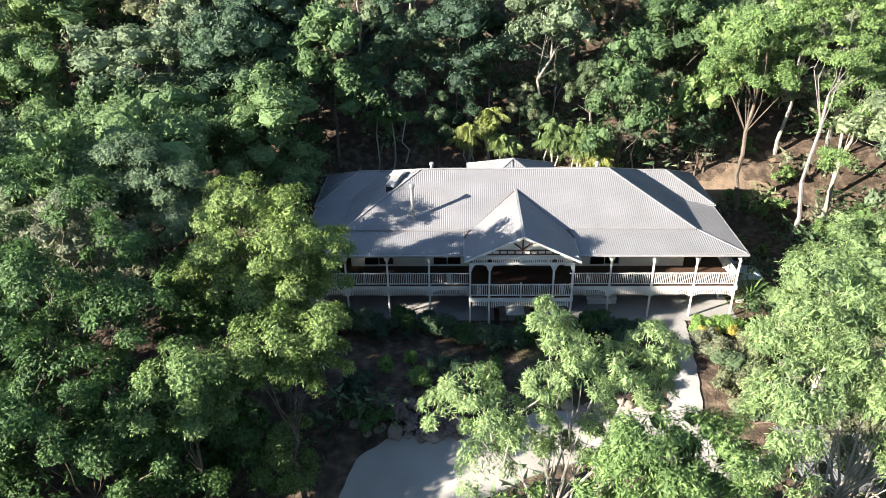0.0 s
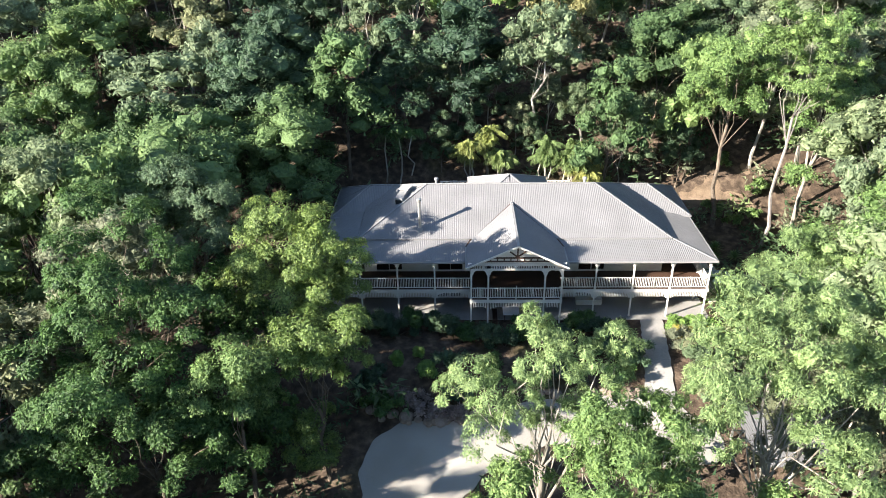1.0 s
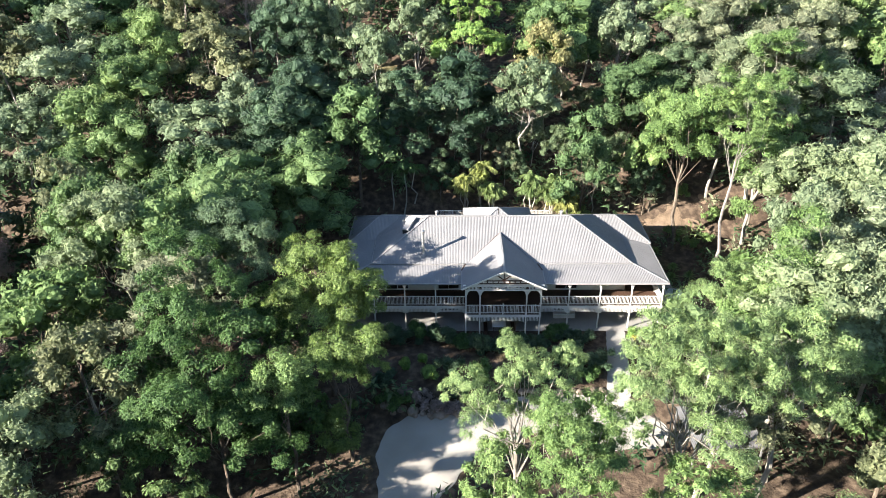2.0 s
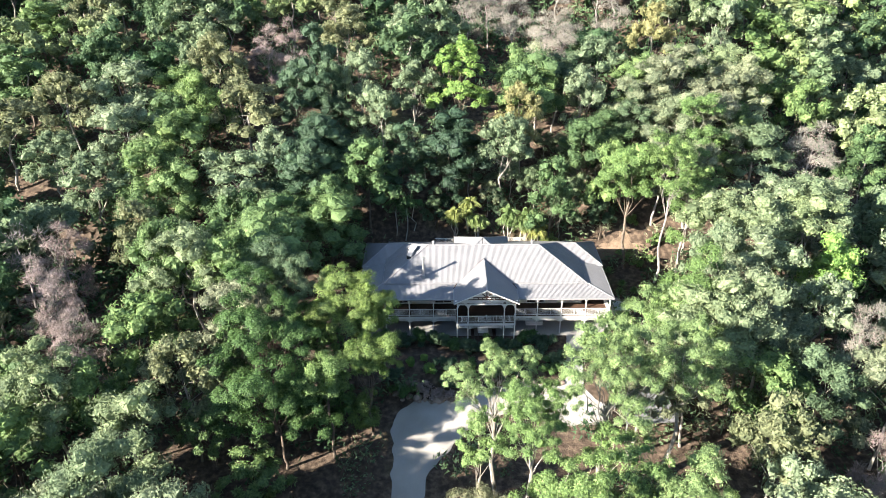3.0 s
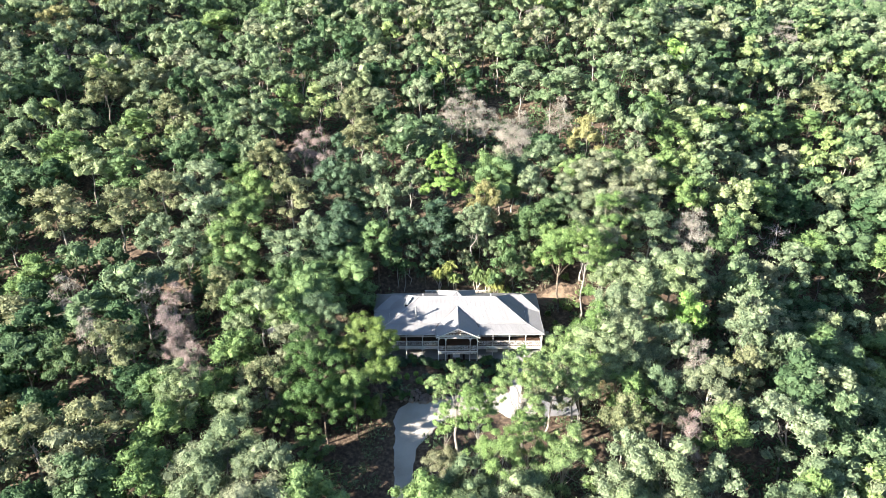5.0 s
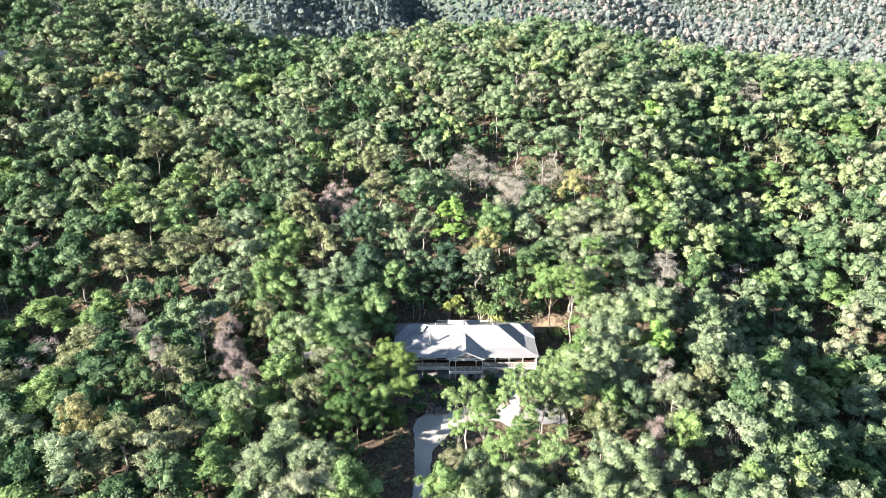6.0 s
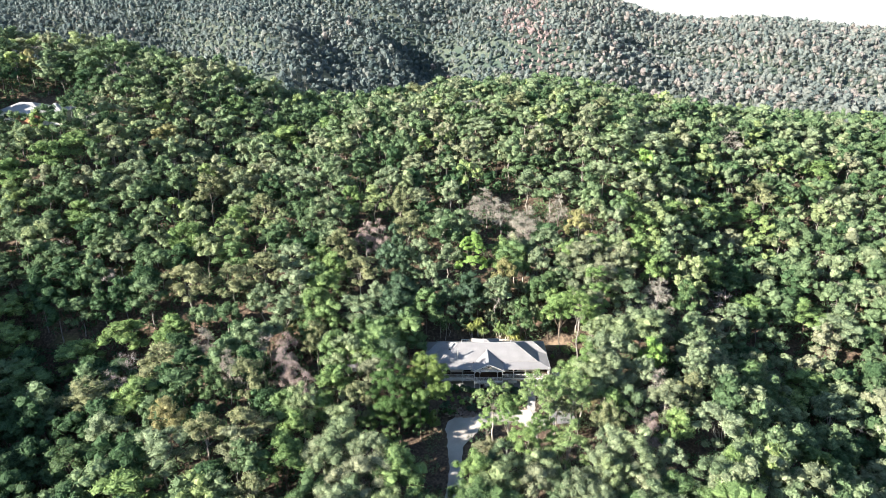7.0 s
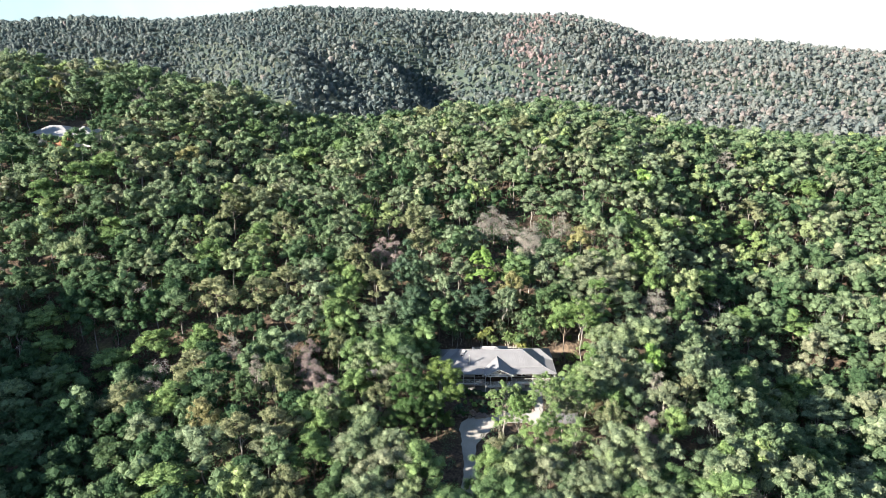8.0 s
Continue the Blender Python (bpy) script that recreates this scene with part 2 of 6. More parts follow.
def beam(bm, a, b, w, h):
    """A squared bar from a to b."""
    a, b = Vector(a), Vector(b)
    d = b - a
    q = d.to_track_quat("X", "Z").to_matrix().to_4x4()
    made = bmesh.ops.create_cube(bm, size=1)["verts"]
    m = Matrix.Translation((a + b) / 2) @ q @ Matrix.Diagonal((d.length, w, h, 1))
    bmesh.ops.transform(bm, matrix=m, verts=made)
    return bm


def tube(bm, pts, radii, sides=7):
    rings = []
    for i, p in enumerate(pts):
        p = Vector(p)
        d = (Vector(pts[min(i + 1, len(pts) - 1)]) - Vector(pts[max(i - 1, 0)])).normalized()
        u = d.orthogonal().normalized()
        v = d.cross(u)
        rings.append([bm.verts.new(p + radii[i] * (math.cos(a) * u + math.sin(a) * v)) for a in (2 * math.pi * k / sides for k in range(sides))])
    for r, s in zip(rings, rings[1:]):
        for k in range(sides):
            bm.faces.new((r[k], r[(k + 1) % sides], s[(k + 1) % sides], s[k]))
    bm.faces.new(rings[0][::-1])
    bm.faces.new(rings[-1])
    return bm


def array_mesh(name, verts, faces, mat, tint=None, smooth=False):
    """A mesh from numpy arrays: verts n x 3, faces m x 3 or m x 4."""
    me = bpy.data.meshes.new(name)
    k = faces.shape[1]
    me.vertices.add(len(verts))
    me.vertices.foreach_set("co", verts.astype(np.float32).ravel())
    me.loops.add(faces.size)
    me.loops.foreach_set("vertex_index", faces.astype(np.int32).ravel())
    me.polygons.add(len(faces))
    me.polygons.foreach_set("loop_start", np.arange(0, faces.size, k, dtype=np.int32))
    if tint is not None:
        me.attributes.new("tint", "FLOAT", "POINT").data.foreach_set("value", tint.astype(np.float32))
    me.polygons.foreach_set("use_smooth", np.full(len(faces), smooth))
    me.update(calc_edges=True)
    me.materials.append(mat)
    return me


# ---- ground ----


def ease(a, b, v):
    s = np.clip((np.asarray(v, float) - a) / (b - a), 0, 1)
    return s * s * (3 - 2 * s)


PROFILE_Y = [-400, -120, -60, -37, -25, -13, -8, -4, 13.5, 16.5, 21, 30, 45, 64, 105, 135, 165, 200, 260, 350, 600]
PROFILE_Z = [-30, -15, -8, -4.6, -3.2, -1.9, -0.8, 0, 0, 1.8, 5, 9.5, 14, 21, 33, 38, 37, 27, 14, 6, 6]
RIDGE_U = [-1.2, -0.59, -0.48, -0.375, -0.28, -0.19, -0.114, -0.053, 0.077, 0.178, 0.24, 0.31, 0.375, 0.43, 0.49, 0.56, 0.63, 1.2]
RIDGE_Z = [60, 75, 81, 76, 82, 92, 89, 88, 83, 82, 71, 52, 46, 51, 46, 39, 33, 22]
SPUR_U = [-1.2, -0.62, -0.5, -0.4, -0.32, -0.21, -0.15, -0.09, -0.04, 0.01, 0.04, 0.08, 0.13, 0.2, 0.28, 0.34, 0.38, 0.44, 0.5, 0.6, 1.2]
SPUR_K = [0.5, 0.8, 0.65, 0.35, 0.15, 0.72, 0.78, 0.8, 0.7, 0.12, 0.0, 0.35, 0.85, 0.84, 0.74, 0.52, 0.42, 0.6, 0.85, 0.95, 0.6]


def height(x, y):
    x, y = np.asarray(x, float), np.asarray(y, float)
    near = sum(np.interp(y + o, PROFILE_Y, PROFILE_Z) for o in (-1.5, -0.75, 0, 0.75, 1.5)) / 5
    near = near - 16 * ease(42, 88, x) * ease(-80, -25, y) * (1 - 0.6 * ease(50, 140, y)) - 8 * ease(-64, -98, x) * (1 - ease(0, 45, y)) + 15 * ease(-70, -150, x) * ease(30, 90, y) + 10 * ease(-45, -115, x) * ease(95, 150, y) * (1 - ease(175, 260, y))
    near = near + 0.9 * np.sin(x * 0.061 + 1.3) * np.sin(y * 0.053 + 0.4) * ease(25, 60, np.hypot(x, y - 5)) + 5 * np.sin(x * 0.021 + 0.9) * ease(60, 110, y) * (1 - ease(170, 240, y))
    # Unseen ridge out to the left, added to cast shade over the gully.
    near = near + 80 * np.exp(-(((x + 240) / 58) ** 2)) * ease(25, -30, y) * ease(-330, -200, y)
    pad = ease(19.5, 16.5, np.abs(x)) * ease(-9, -4, y) * ease(16, 14, y)
    near = near * (1 - pad)
    depth = y + 163.0
    u = (x + 16.0) / np.maximum(depth, 60)
    bend = 0.02 * np.sin(depth * 0.011 + 1.2) + 0.008 * np.sin(depth * 0.027 + 2)
    w = u + bend
    spur = sum(np.interp(w + o, SPUR_U, SPUR_K) for o in (-0.02, 0, 0.02)) / 3 + 0.07 * np.sin(w * 41 + depth * 0.008)
    start = 560 - 250 * spur
    top = np.interp(u, RIDGE_U, RIDGE_Z)
    rise = ease(0, 1, (depth - start) / (900 - start)) ** 0.85
    rise = rise * (1 - ease(930, 1500, depth))
    near = near - 240 * ease(950, 1900, depth)
    fold = x * 0.021 + y * 0.013 + 0.9 * np.sin(y * 0.012 + x * 0.004) + 0.6 * np.sin(x * 0.011 + 2)
    gully = (7 * np.sin(fold) + 4.5 * np.sin(fold * 2.3 + y * 0.009)) * np.clip(rise * (1 - rise) * 4, 0, 1)
    return near + (top - near) * rise * (depth > 60) + gully * (depth > 60)


def spread(fine, step, far):
    mid = np.arange(-fine, fine + step, step)
    out = [fine]
    while out[-1] < far:
        out.append(out[-1] * 1.06 + 1.2)
    out = np.array(out[1:])
    return np.concatenate((-out[::-1], mid, out))


gx = spread(54, 1.35, 4500)
gy = spread(60, 1.35, 4500)
GX, GY = np.meshgrid(gx, gy)
GZ = height(GX, GY)
nx, ny = len(gx), len(gy)
idx = np.arange(nx * ny).reshape(ny, nx)
gf = np.stack((idx[:-1, :-1], idx[:-1, 1:], idx[1:, 1:], idx[1:, :-1]), -1).reshape(-1, 4)
gme = array_mesh("ground", np.stack((GX, GY, GZ), -1).reshape(-1, 3), gf, M_GROUND, smooth=True)
ground = tagged(new("ground", gme), "brown leaf-littered forest floor rising behind the house", "ground", kind="structure")


def hz(x, y):
    """The ground sheet's height, as its facets have it."""
    i = min(max(int(np.searchsorted(gx, x)) - 1, 0), nx - 2)
    j = min(max(int(np.searchsorted(gy, y)) - 1, 0), ny - 2)
    a, b = (x - gx[i]) / (gx[i + 1] - gx[i]), (y - gy[j]) / (gy[j + 1] - gy[j])
    return float((GZ[j, i] * (1 - a) + GZ[j, i + 1] * a) * (1 - b) + (GZ[j + 1, i] * (1 - a) + GZ[j + 1, i + 1] * a) * b)


def draped(name, mat, inside, x0, x1, y0, y1, step, thick, label, category):
    """A slab laid over the ground where inside(x, y) is positive, with wavering edges and a turned-down rim."""
    bm = bmesh.new()
    grid = {}
    xs, ys = np.arange(x0, x1 + step, step), np.arange(y0, y1 + step, step)
    for i, x in enumerate(xs):
        for j, y in enumerate(ys):
            if inside(x, y) > 0:
                grid[i, j] = bm.verts.new((x, y, hz(x, y) + thick))
    for (i, j) in list(grid):
        q = [grid.get(k) for k in ((i, j), (i + 1, j), (i + 1, j + 1), (i, j + 1))]
        if all(q):
            bm.faces.new(q)
    bmesh.ops.delete(bm, geom=[v for v in bm.verts if not v.link_faces], context="VERTS")
    for _ in range(4):
        edge = {}
        for e in bm.edges:
            if e.is_boundary:
                p, q = e.verts
                edge.setdefault(p, []).append(q)
                edge.setdefault(q, []).append(p)
        moved = {v: (v.co + sum((w.co for w in n), Vector()) / len(n)) / 2 for v, n in edge.items()}
        for v, c in moved.items():
            v.co = c
    rim = [e for e in bm.edges if e.is_boundary]
    made = bmesh.ops.extrude_edge_only(bm, edges=rim)["geom"]
    for v in made:
        if isinstance(v, bmesh.types.BMVert):
            v.co.z -= thick + 0.12
    return tagged(part(name, bm, mat), label, category, kind="structure")


def segment_gap(x, y, pts):
    """Half-width less the distance to a bent line of (x, y, half-width)."""
    best = -99.0
    for (ax, ay, aw), (bx, by, bw) in zip(pts, pts[1:]):
        dx, dy = bx - ax, by - ay
        s = min(max(((x - ax) * dx + (y - ay) * dy) / (dx * dx + dy * dy), 0), 1)
        best = max(best, aw + (bw - aw) * s - math.hypot(x - ax - dx * s, y - ay - dy * s))
    return best


DRIVE = [(-10.2, -60, 1.8), (-9.8, -38, 1.9), (-8.6, -27, 1.6), (-8.7, -20, 1.9), (-7.0, -14.5, 4.0), (-3.5, -12.6, 2.4), (1.5, -10.6, 1.9), (6.5, -10.6, 2.2), (9.0, -11.4, 2.9), (11.6, -12.4, 1.7)]
PATHWAY = [(11.0, 0.0, 0.95), (10.3, -4.5, 1.0), (9.6, -9.5, 1.15)]


def on_drive(x, y):
    return segment_gap(x, y, DRIVE) + 0.25 * noise.noise(Vector((x * 0.8, y * 0.8, 3.0)))


draped("driveway", M_DRIVE, on_drive, -13, 16, -62, -7, 0.3, 0.05, "pale gravel driveway winding up to the house", "driveway")
draped("garden_path", M_CONC, lambda x, y: segment_gap(x, y, PATHWAY), 8, 13, -9, -0.6, 0.15, 0.09, "concrete garden path between shrubs", "path")
draped("sandy_bank", M_SAND, lambda x, y: 0.7 - math.hypot((x - 21.0) / 6.2, (y - 17.6) / 3.8) + 0.9 * noise.noise(Vector((x * 0.5, y * 0.5, 9))) + 0.7 * noise.noise(Vector((x * 1.4, y * 1.4, 2))), 13, 31, 13, 26, 0.4, 0.03, "sunlit sandy bank behind the house", "bank")

# pale sky and haze far behind the hills
m = bpy.data.materials.new("far_sky")
m.use_nodes = True
n, l = m.node_tree.nodes, m.node_tree.links
n.remove(n["Principled BSDF"])
em, co, sep = n.new("ShaderNodeEmission"), n.new("ShaderNodeTexCoord"), n.new("ShaderNodeSeparateXYZ")
cloud = n.new("ShaderNodeTexNoise")
cloud.inputs["Scale"].default_value, cloud.inputs["Detail"].default_value = 0.0022, 5
l.new(co.outputs["Object"], cloud.inputs["Vector"])
l.new(co.outputs["Object"], sep.inputs[0])
side = n.new("ShaderNodeMapRange")
side.inputs["From Min"].default_value, side.inputs["From Max"].default_value = -1500, 900
l.new(sep.outputs["X"], side.inputs["Value"])
mixf = n.new("ShaderNodeMath")
mixf.operation = "MULTIPLY_ADD"
mixf.inputs[1].default_value = 0.9
l.new(cloud.outputs["Fac"], mixf.inputs[0])
l.new(side.outputs[0], mixf.inputs[2])
ramp = n.new("ShaderNodeValToRGB")
ramp.color_ramp.elements[0].position, ramp.color_ramp.elements[0].color = 0.45, (0.155, 0.21, 0.225, 1)
ramp.color_ramp.elements[1].position, ramp.color_ramp.elements[1].color = 1.0, (0.25, 0.25, 0.245, 1)
l.new(mixf.outputs[0], ramp.inputs[0])
l.new(ramp.outputs[0], em.inputs["Color"])
l.new(em.outputs[0], n["Material Output"].inputs["Surface"])
bm = bmesh.new()
cols = []
for k in range(41):
    a = radians(-62 + 124 * k / 40)
    x, y = 3400 * math.sin(a), 3400 * math.cos(a) - 160
    cols.append([bm.verts.new((x, y, z)) for z in (-330, 500, 1500)])
for a, c in zip(cols, cols[1:]):
    for k in (0, 1):
        bm.faces.new((a[k], c[k], c[k + 1], a[k + 1]))
tagged(part("backdrop", bm, m), "pale hazy sky with thin cloud far behind the hills", "sky", kind="structure")

# ---- the house ----
house = tagged(empty("house"), "two-storey timber house with grey corrugated roof and white verandahs", "house")
EAVE, BREAK, RIDGE = 5.3, 5.9, 8.35
DECK = 2.6


def corrugated(poly, zf, axis, parent, label="", pitch=0.15, name="roof_sheet", mat=None):
    """A convex sheet over the plan poly, its ribs running down the slope (axis: 0 slopes along x, 1 along y)."""
    c, s = 1 - axis, axis
    lo_c, hi_c = min(p[c] for p in poly), max(p[c] for p in poly)
    count = max(int((hi_c - lo_c) / (pitch / 4)), 4)
    top, low = [], []
    bm = bmesh.new()
    for i in range(count + 1):
        at = min(max(lo_c + (hi_c - lo_c) * i / count, lo_c + 1e-4), hi_c - 1e-4)
        cuts = []
        for a, b in zip(poly, poly[1:] + poly[:1]):
            if (a[c] - at) * (b[c] - at) < 0:
                f = (at - a[c]) / (b[c] - a[c])
                cuts.append(a[s] + (b[s] - a[s]) * f)
        wave = 0.009 * math.sin(2 * math.pi * at / pitch)
        row = []
        for v in (min(cuts), max(cuts)):
            p = [0.0, 0.0]
            p[c], p[s] = at, v
            z = zf(*p) + wave
            row.append((bm.verts.new((p[0], p[1], z)), bm.verts.new((p[0], p[1], z - 0.035))))
        if i:
            (a, a2), (b, b2) = last
            (d, d2), (e, e2) = row
            for q in ((a, b, e, d), (a2, d2, e2, b2), (a, d, d2, a2), (b, b2, e2, e)):
                bm.faces.new(q)
        last = row
    bmesh.ops.recalc_face_normals(bm, faces=bm.faces)
    return part(name, bm, mat or M_ROOF, parent, label)


def slab(poly, zf, thick, name, mat, parent, label=""):
    bm = bmesh.new()
    up = [bm.verts.new((x, y, zf(x, y))) for x, y in poly]
    dn = [bm.verts.new((x, y, zf(x, y) - thick)) for x, y in poly]
    bm.faces.new(up)
    bm.faces.new(dn[::-1])
    for i in range(len(poly)):
        j = (i + 1) % len(poly)
        bm.faces.new((up[j], up[i], dn[i], dn[j]))
    bmesh.ops.recalc_face_normals(bm, faces=bm.faces)
    return part(name, bm, mat, parent, label)


roof = part("main_roof", boxed(-7.05, 7.05, 7.56, 7.74, RIDGE - 0.02, RIDGE + 0.05, bevel=0.02), M_FLASH, house, "grey corrugated hipped roof with folded ridge capping")
verandah_z = lambda x, y: EAVE + (BREAK - 0.1 - EAVE) * (y + 0.3) / 2.65
for s in (-1, 1):
    mir = lambda pts: [(s * x, y) for x, y in pts]
    corrugated(mir([(15.3, -0.3), (3.55, -0.3), (3.55, 2.45), (12.55, 2.45)]), verandah_z, 1, roof)
    side_z = lambda x, y: EAVE + (BREAK - 0.1 - EAVE) * (15.3 - abs(x)) / 2.65
    corrugated(mir([(15.3, -0.3), (15.3, 7.5), (12.55, 7.5), (12.55, 2.45)]), side_z, 0, roof)
    hip_z = lambda x, y: BREAK + (RIDGE - BREAK) * (12.5 - abs(x)) / 5.4
    corrugated(mir([(12.5, 2.25), (12.5, 13.05), (7.1, 7.65)]), hip_z, 0, roof)
    gable_z = lambda x, y: 7.45 - 0.474 * abs(x)
    corrugated(mir([(3.8, -1.9), (0.0, -1.9), (0.0, 5.75), (3.35, 2.35), (3.8, 1.4)]), gable_z, 0, roof)
    wing_z = lambda x, y: 5.42 + 0.51 * (y - 7.35)
    corrugated(mir([(15.45, 7.35), (12.3, 10.5), (8.6, 10.5), (8.6, 7.35)]), wing_z, 1, roof)
    corrugated(mir([(15.45, 13.65), (12.3, 10.5), (8.6, 10.5), (8.6, 13.65)]), lambda x, y: 5.42 + 0.51 * (13.65 - y), 1, roof)
    corrugated(mir([(15.45, 7.35), (15.45, 13.65), (12.3, 10.5)]), lambda x, y: 5.42 + 0.51 * (15.45 - abs(x)), 0, roof)
    corrugated(mir([(3.6, 5.5), (0, 9.1), (3.6, 12.7)]), lambda x, y: 8.6 - 0.5 * abs(x), 0, roof)
    # cappings along hips, valleys and ridges
    for a, b in (((12.5, 2.25, BREAK), (7.1, 7.65, RIDGE)), ((12.5, 13.05, BREAK), (7.1, 7.65, RIDGE)), ((15.3, -0.3, EAVE), (12.6, 2.4, BREAK - 0.1)), ((15.45, 7.35, 5.42), (12.3, 10.5, 7.03)), ((15.45, 13.65, 5.42), (12.3, 10.5, 7.03)), ((12.3, 10.5, 7.03), (8.7, 10.5, 7.03)), ((0, 9.1, 8.6), (3.6, 12.7, 6.8)), ((0, 9.1, 8.6), (1.2, 7.9, 8.0))):
        bm = beam(bmesh.new(), (s * a[0], a[1], a[2] + 0.03), (s * b[0], b[1], b[2] + 0.03), 0.14, 0.04)
        part("ridge_capping", bm, M_FLASH, roof)
    part("valley_flashing", beam(bmesh.new(), (s * 3.35, 2.35, 5.9), (0, 5.75, 7.47), 0.16, 0.03), M_TRIM, roof, "dark valley flashing")
    part("valley_flashing", beam(bmesh.new(), (s * 3.84, 1.4, 5.63), (s * 3.4, 2.35, 5.9), 0.12, 0.05), M_TRIM, roof, "dark valley flashing")
    # gutters, fascias
    part("gutter", boxed(*sorted((s * 15.42, s * 3.9)), -0.45, -0.3, EAVE - 0.16, EAVE - 0.01, bevel=0.02), M_FLASH, roof, "grey metal eaves gutter")
    part("gutter", boxed(*sorted((s * 15.3, s * 15.45)), -0.3, 7.3, EAVE - 0.16, EAVE - 0.01, bevel=0.02), M_FLASH, roof)
    part("gutter", boxed(*sorted((s * 12.6, s * 15.55)), 7.22, 7.35, 5.3, 5.42, bevel=0.02), M_FLASH, roof)
    part("gutter", boxed(*sorted((s * 15.45, s * 15.58)), 7.35, 13.7, 5.3, 5.42, bevel=0.02), M_FLASH, roof)
    part("fascia", boxed(*sorted((s * 12.46, s * 3.5)), 2.3, 2.36, BREAK - 0.14, BREAK - 0.03), M_FLASH, roof)
    part("fascia", boxed(*sorted((s * 12.46, s * 12.4)), 2.4, 7.3, BREAK - 0.14, BREAK - 0.03), M_FLASH, roof)
    part("gutter", boxed(*sorted((s * 3.8, s * 3.9)), -1.9, 1.4, 5.5, 5.64, bevel=0.02), M_FLASH, roof)
    slab(mir([(15.2, -0.25), (3.6, -0.25), (3.6, 2.8), (12.4, 2.8)]), lambda x, y: verandah_z(x, y) - 0.07, 0.03, "verandah_ceiling", M_PAINT, house)
    slab(mir([(15.2, -0.25), (15.2, 7.3), (12.2, 7.3), (12.2, 2.8)]), lambda x, y: side_z(x, y) - 0.07, 0.03, "verandah_ceiling", M_PAINT, house)
corrugated([(-12.5, 2.25), (12.5, 2.25), (7.1, 7.65), (-7.1, 7.65)], lambda x, y: BREAK + (RIDGE - BREAK) * (y - 2.25) / 5.4, 1, roof)
corrugated([(-12.5, 13.05), (12.5, 13.05), (7.1, 7.65), (-7.1, 7.65)], lambda x, y: BREAK + (RIDGE - BREAK) * (13.05 - y) / 5.4, 1, roof)
corrugated([(-3.6, 12.7), (3.6, 12.7), (0, 9.1)], lambda x, y: 8.6 - 0.5 * (y - 9.1), 1, roof)
corrugated([(-3.6, 5.5), (3.6, 5.5), (0, 9.1)], lambda x, y: 8.6 - 0.5 * (9.1 - y), 1, roof)
part("ridge_capping", boxed(-0.11, 0.11, -1.95, 5.75, 7.46, 7.52, bevel=0.02), M_FLASH, roof)


def pierced(axis, at, thick, a0, a1, z0, z1, holes):
    """One closed slab with rectangular openings through it."""
    bm = bmesh.new()
    ca = sorted({a0, a1, *(h[0] for h in holes), *(h[1] for h in holes)})
    cz = sorted({z0, z1, *(h[2] for h in holes), *(h[3] for h in holes)})
    verts = {}

    def vert(i, j, k):
        if (i, j, k) not in verts:
            d = at + thick * k
            verts[i, j, k] = bm.verts.new((ca[i], d, cz[j]) if axis == 0 else (d, ca[i], cz[j]))
        return verts[i, j, k]

    def solid(i, j):
        if not (0 <= i < len(ca) - 1 and 0 <= j < len(cz) - 1):
            return False
        p, q = (ca[i] + ca[i + 1]) / 2, (cz[j] + cz[j + 1]) / 2
        return not any(h[0] < p < h[1] and h[2] < q < h[3] for h in holes)

    for i in range(len(ca) - 1):
        for j in range(len(cz) - 1):
            if not solid(i, j):
                continue
            for k in (0, 1):
                bm.faces.new([vert(i + a, j + b, k) for a, b in ((0, 0), (1, 0), (1, 1), (0, 1))])
            for di, dj, p, q in ((-1, 0, (0, 0), (0, 1)), (1, 0, (1, 0), (1, 1)), (0, -1, (0, 0), (1, 0)), (0, 1, (0, 1), (1, 1))):
                if not solid(i + di, j + dj):
                    bm.faces.new((vert(i + p[0], j + p[1], 0), vert(i + q[0], j + q[1], 0), vert(i + q[0], j + q[1], 1), vert(i + p[0], j + p[1], 1)))
    bmesh.ops.recalc_face_normals(bm, faces=bm.faces)
    return bm


def wall(parent, axis, at, thick, a0, a1, z0, z1, holes, mat, label=""):
    """A wall along x (axis 0) or y (axis 1) with openings (a0, a1, z0, z1) cut through it."""
    return part("wall", pierced(axis, at, thick, a0, a1, z0, z1, holes), mat, parent, label)


def sliding_door(parent, x0, x1, y, z0, z1):
    """A two-leaf glazed sliding door in a wall's opening."""
    w = part("sliding_door", pierced(0, y - 0.04, 0.14, x0, x1, z0, z1, [(x0 + 0.05, x1 - 0.05, z0 + 0.06, z1 - 0.07)]), M_PAINT, parent, "dark glazed sliding door in a white frame")
    mid = (x0 + x1) / 2
    for a, b, o in ((x0 + 0.05, mid + 0.03, -0.02), (mid - 0.03, x1 - 0.05, 0.03)):
        part("leaf_frame", pierced(0, y + o, 0.04, a, b, z0 + 0.06, z1 - 0.07, [(a + 0.06, b - 0.06, z0 + 0.12, z1 - 0.13)]), M_PAINT, w)
        pane = part("pane", boxed(a + 0.06, b - 0.06, y + o + 0.015, y + o + 0.021, z0 + 0.12, z1 - 0.13), M_GLASS, w)
        pane.visible_shadow = False
    return w


UP_DOORS = [(-11.3, -9.0), (-6.2, -4.0), (-2.4, -0.2), (0.2, 2.4), (5.3, 7.6)]
LOW_DOORS = [(-6.3, -4.1), (5.2, 7.3)]
WALL_Y = 2.8
wall(house, 0, WALL_Y, 0.15, -12.2, -3.5, DECK, 5.85, [(a, b, DECK + 0.02, 4.75) for a, b in UP_DOORS if b < -3.5], M_CREAM, "cream weatherboard verandah wall")
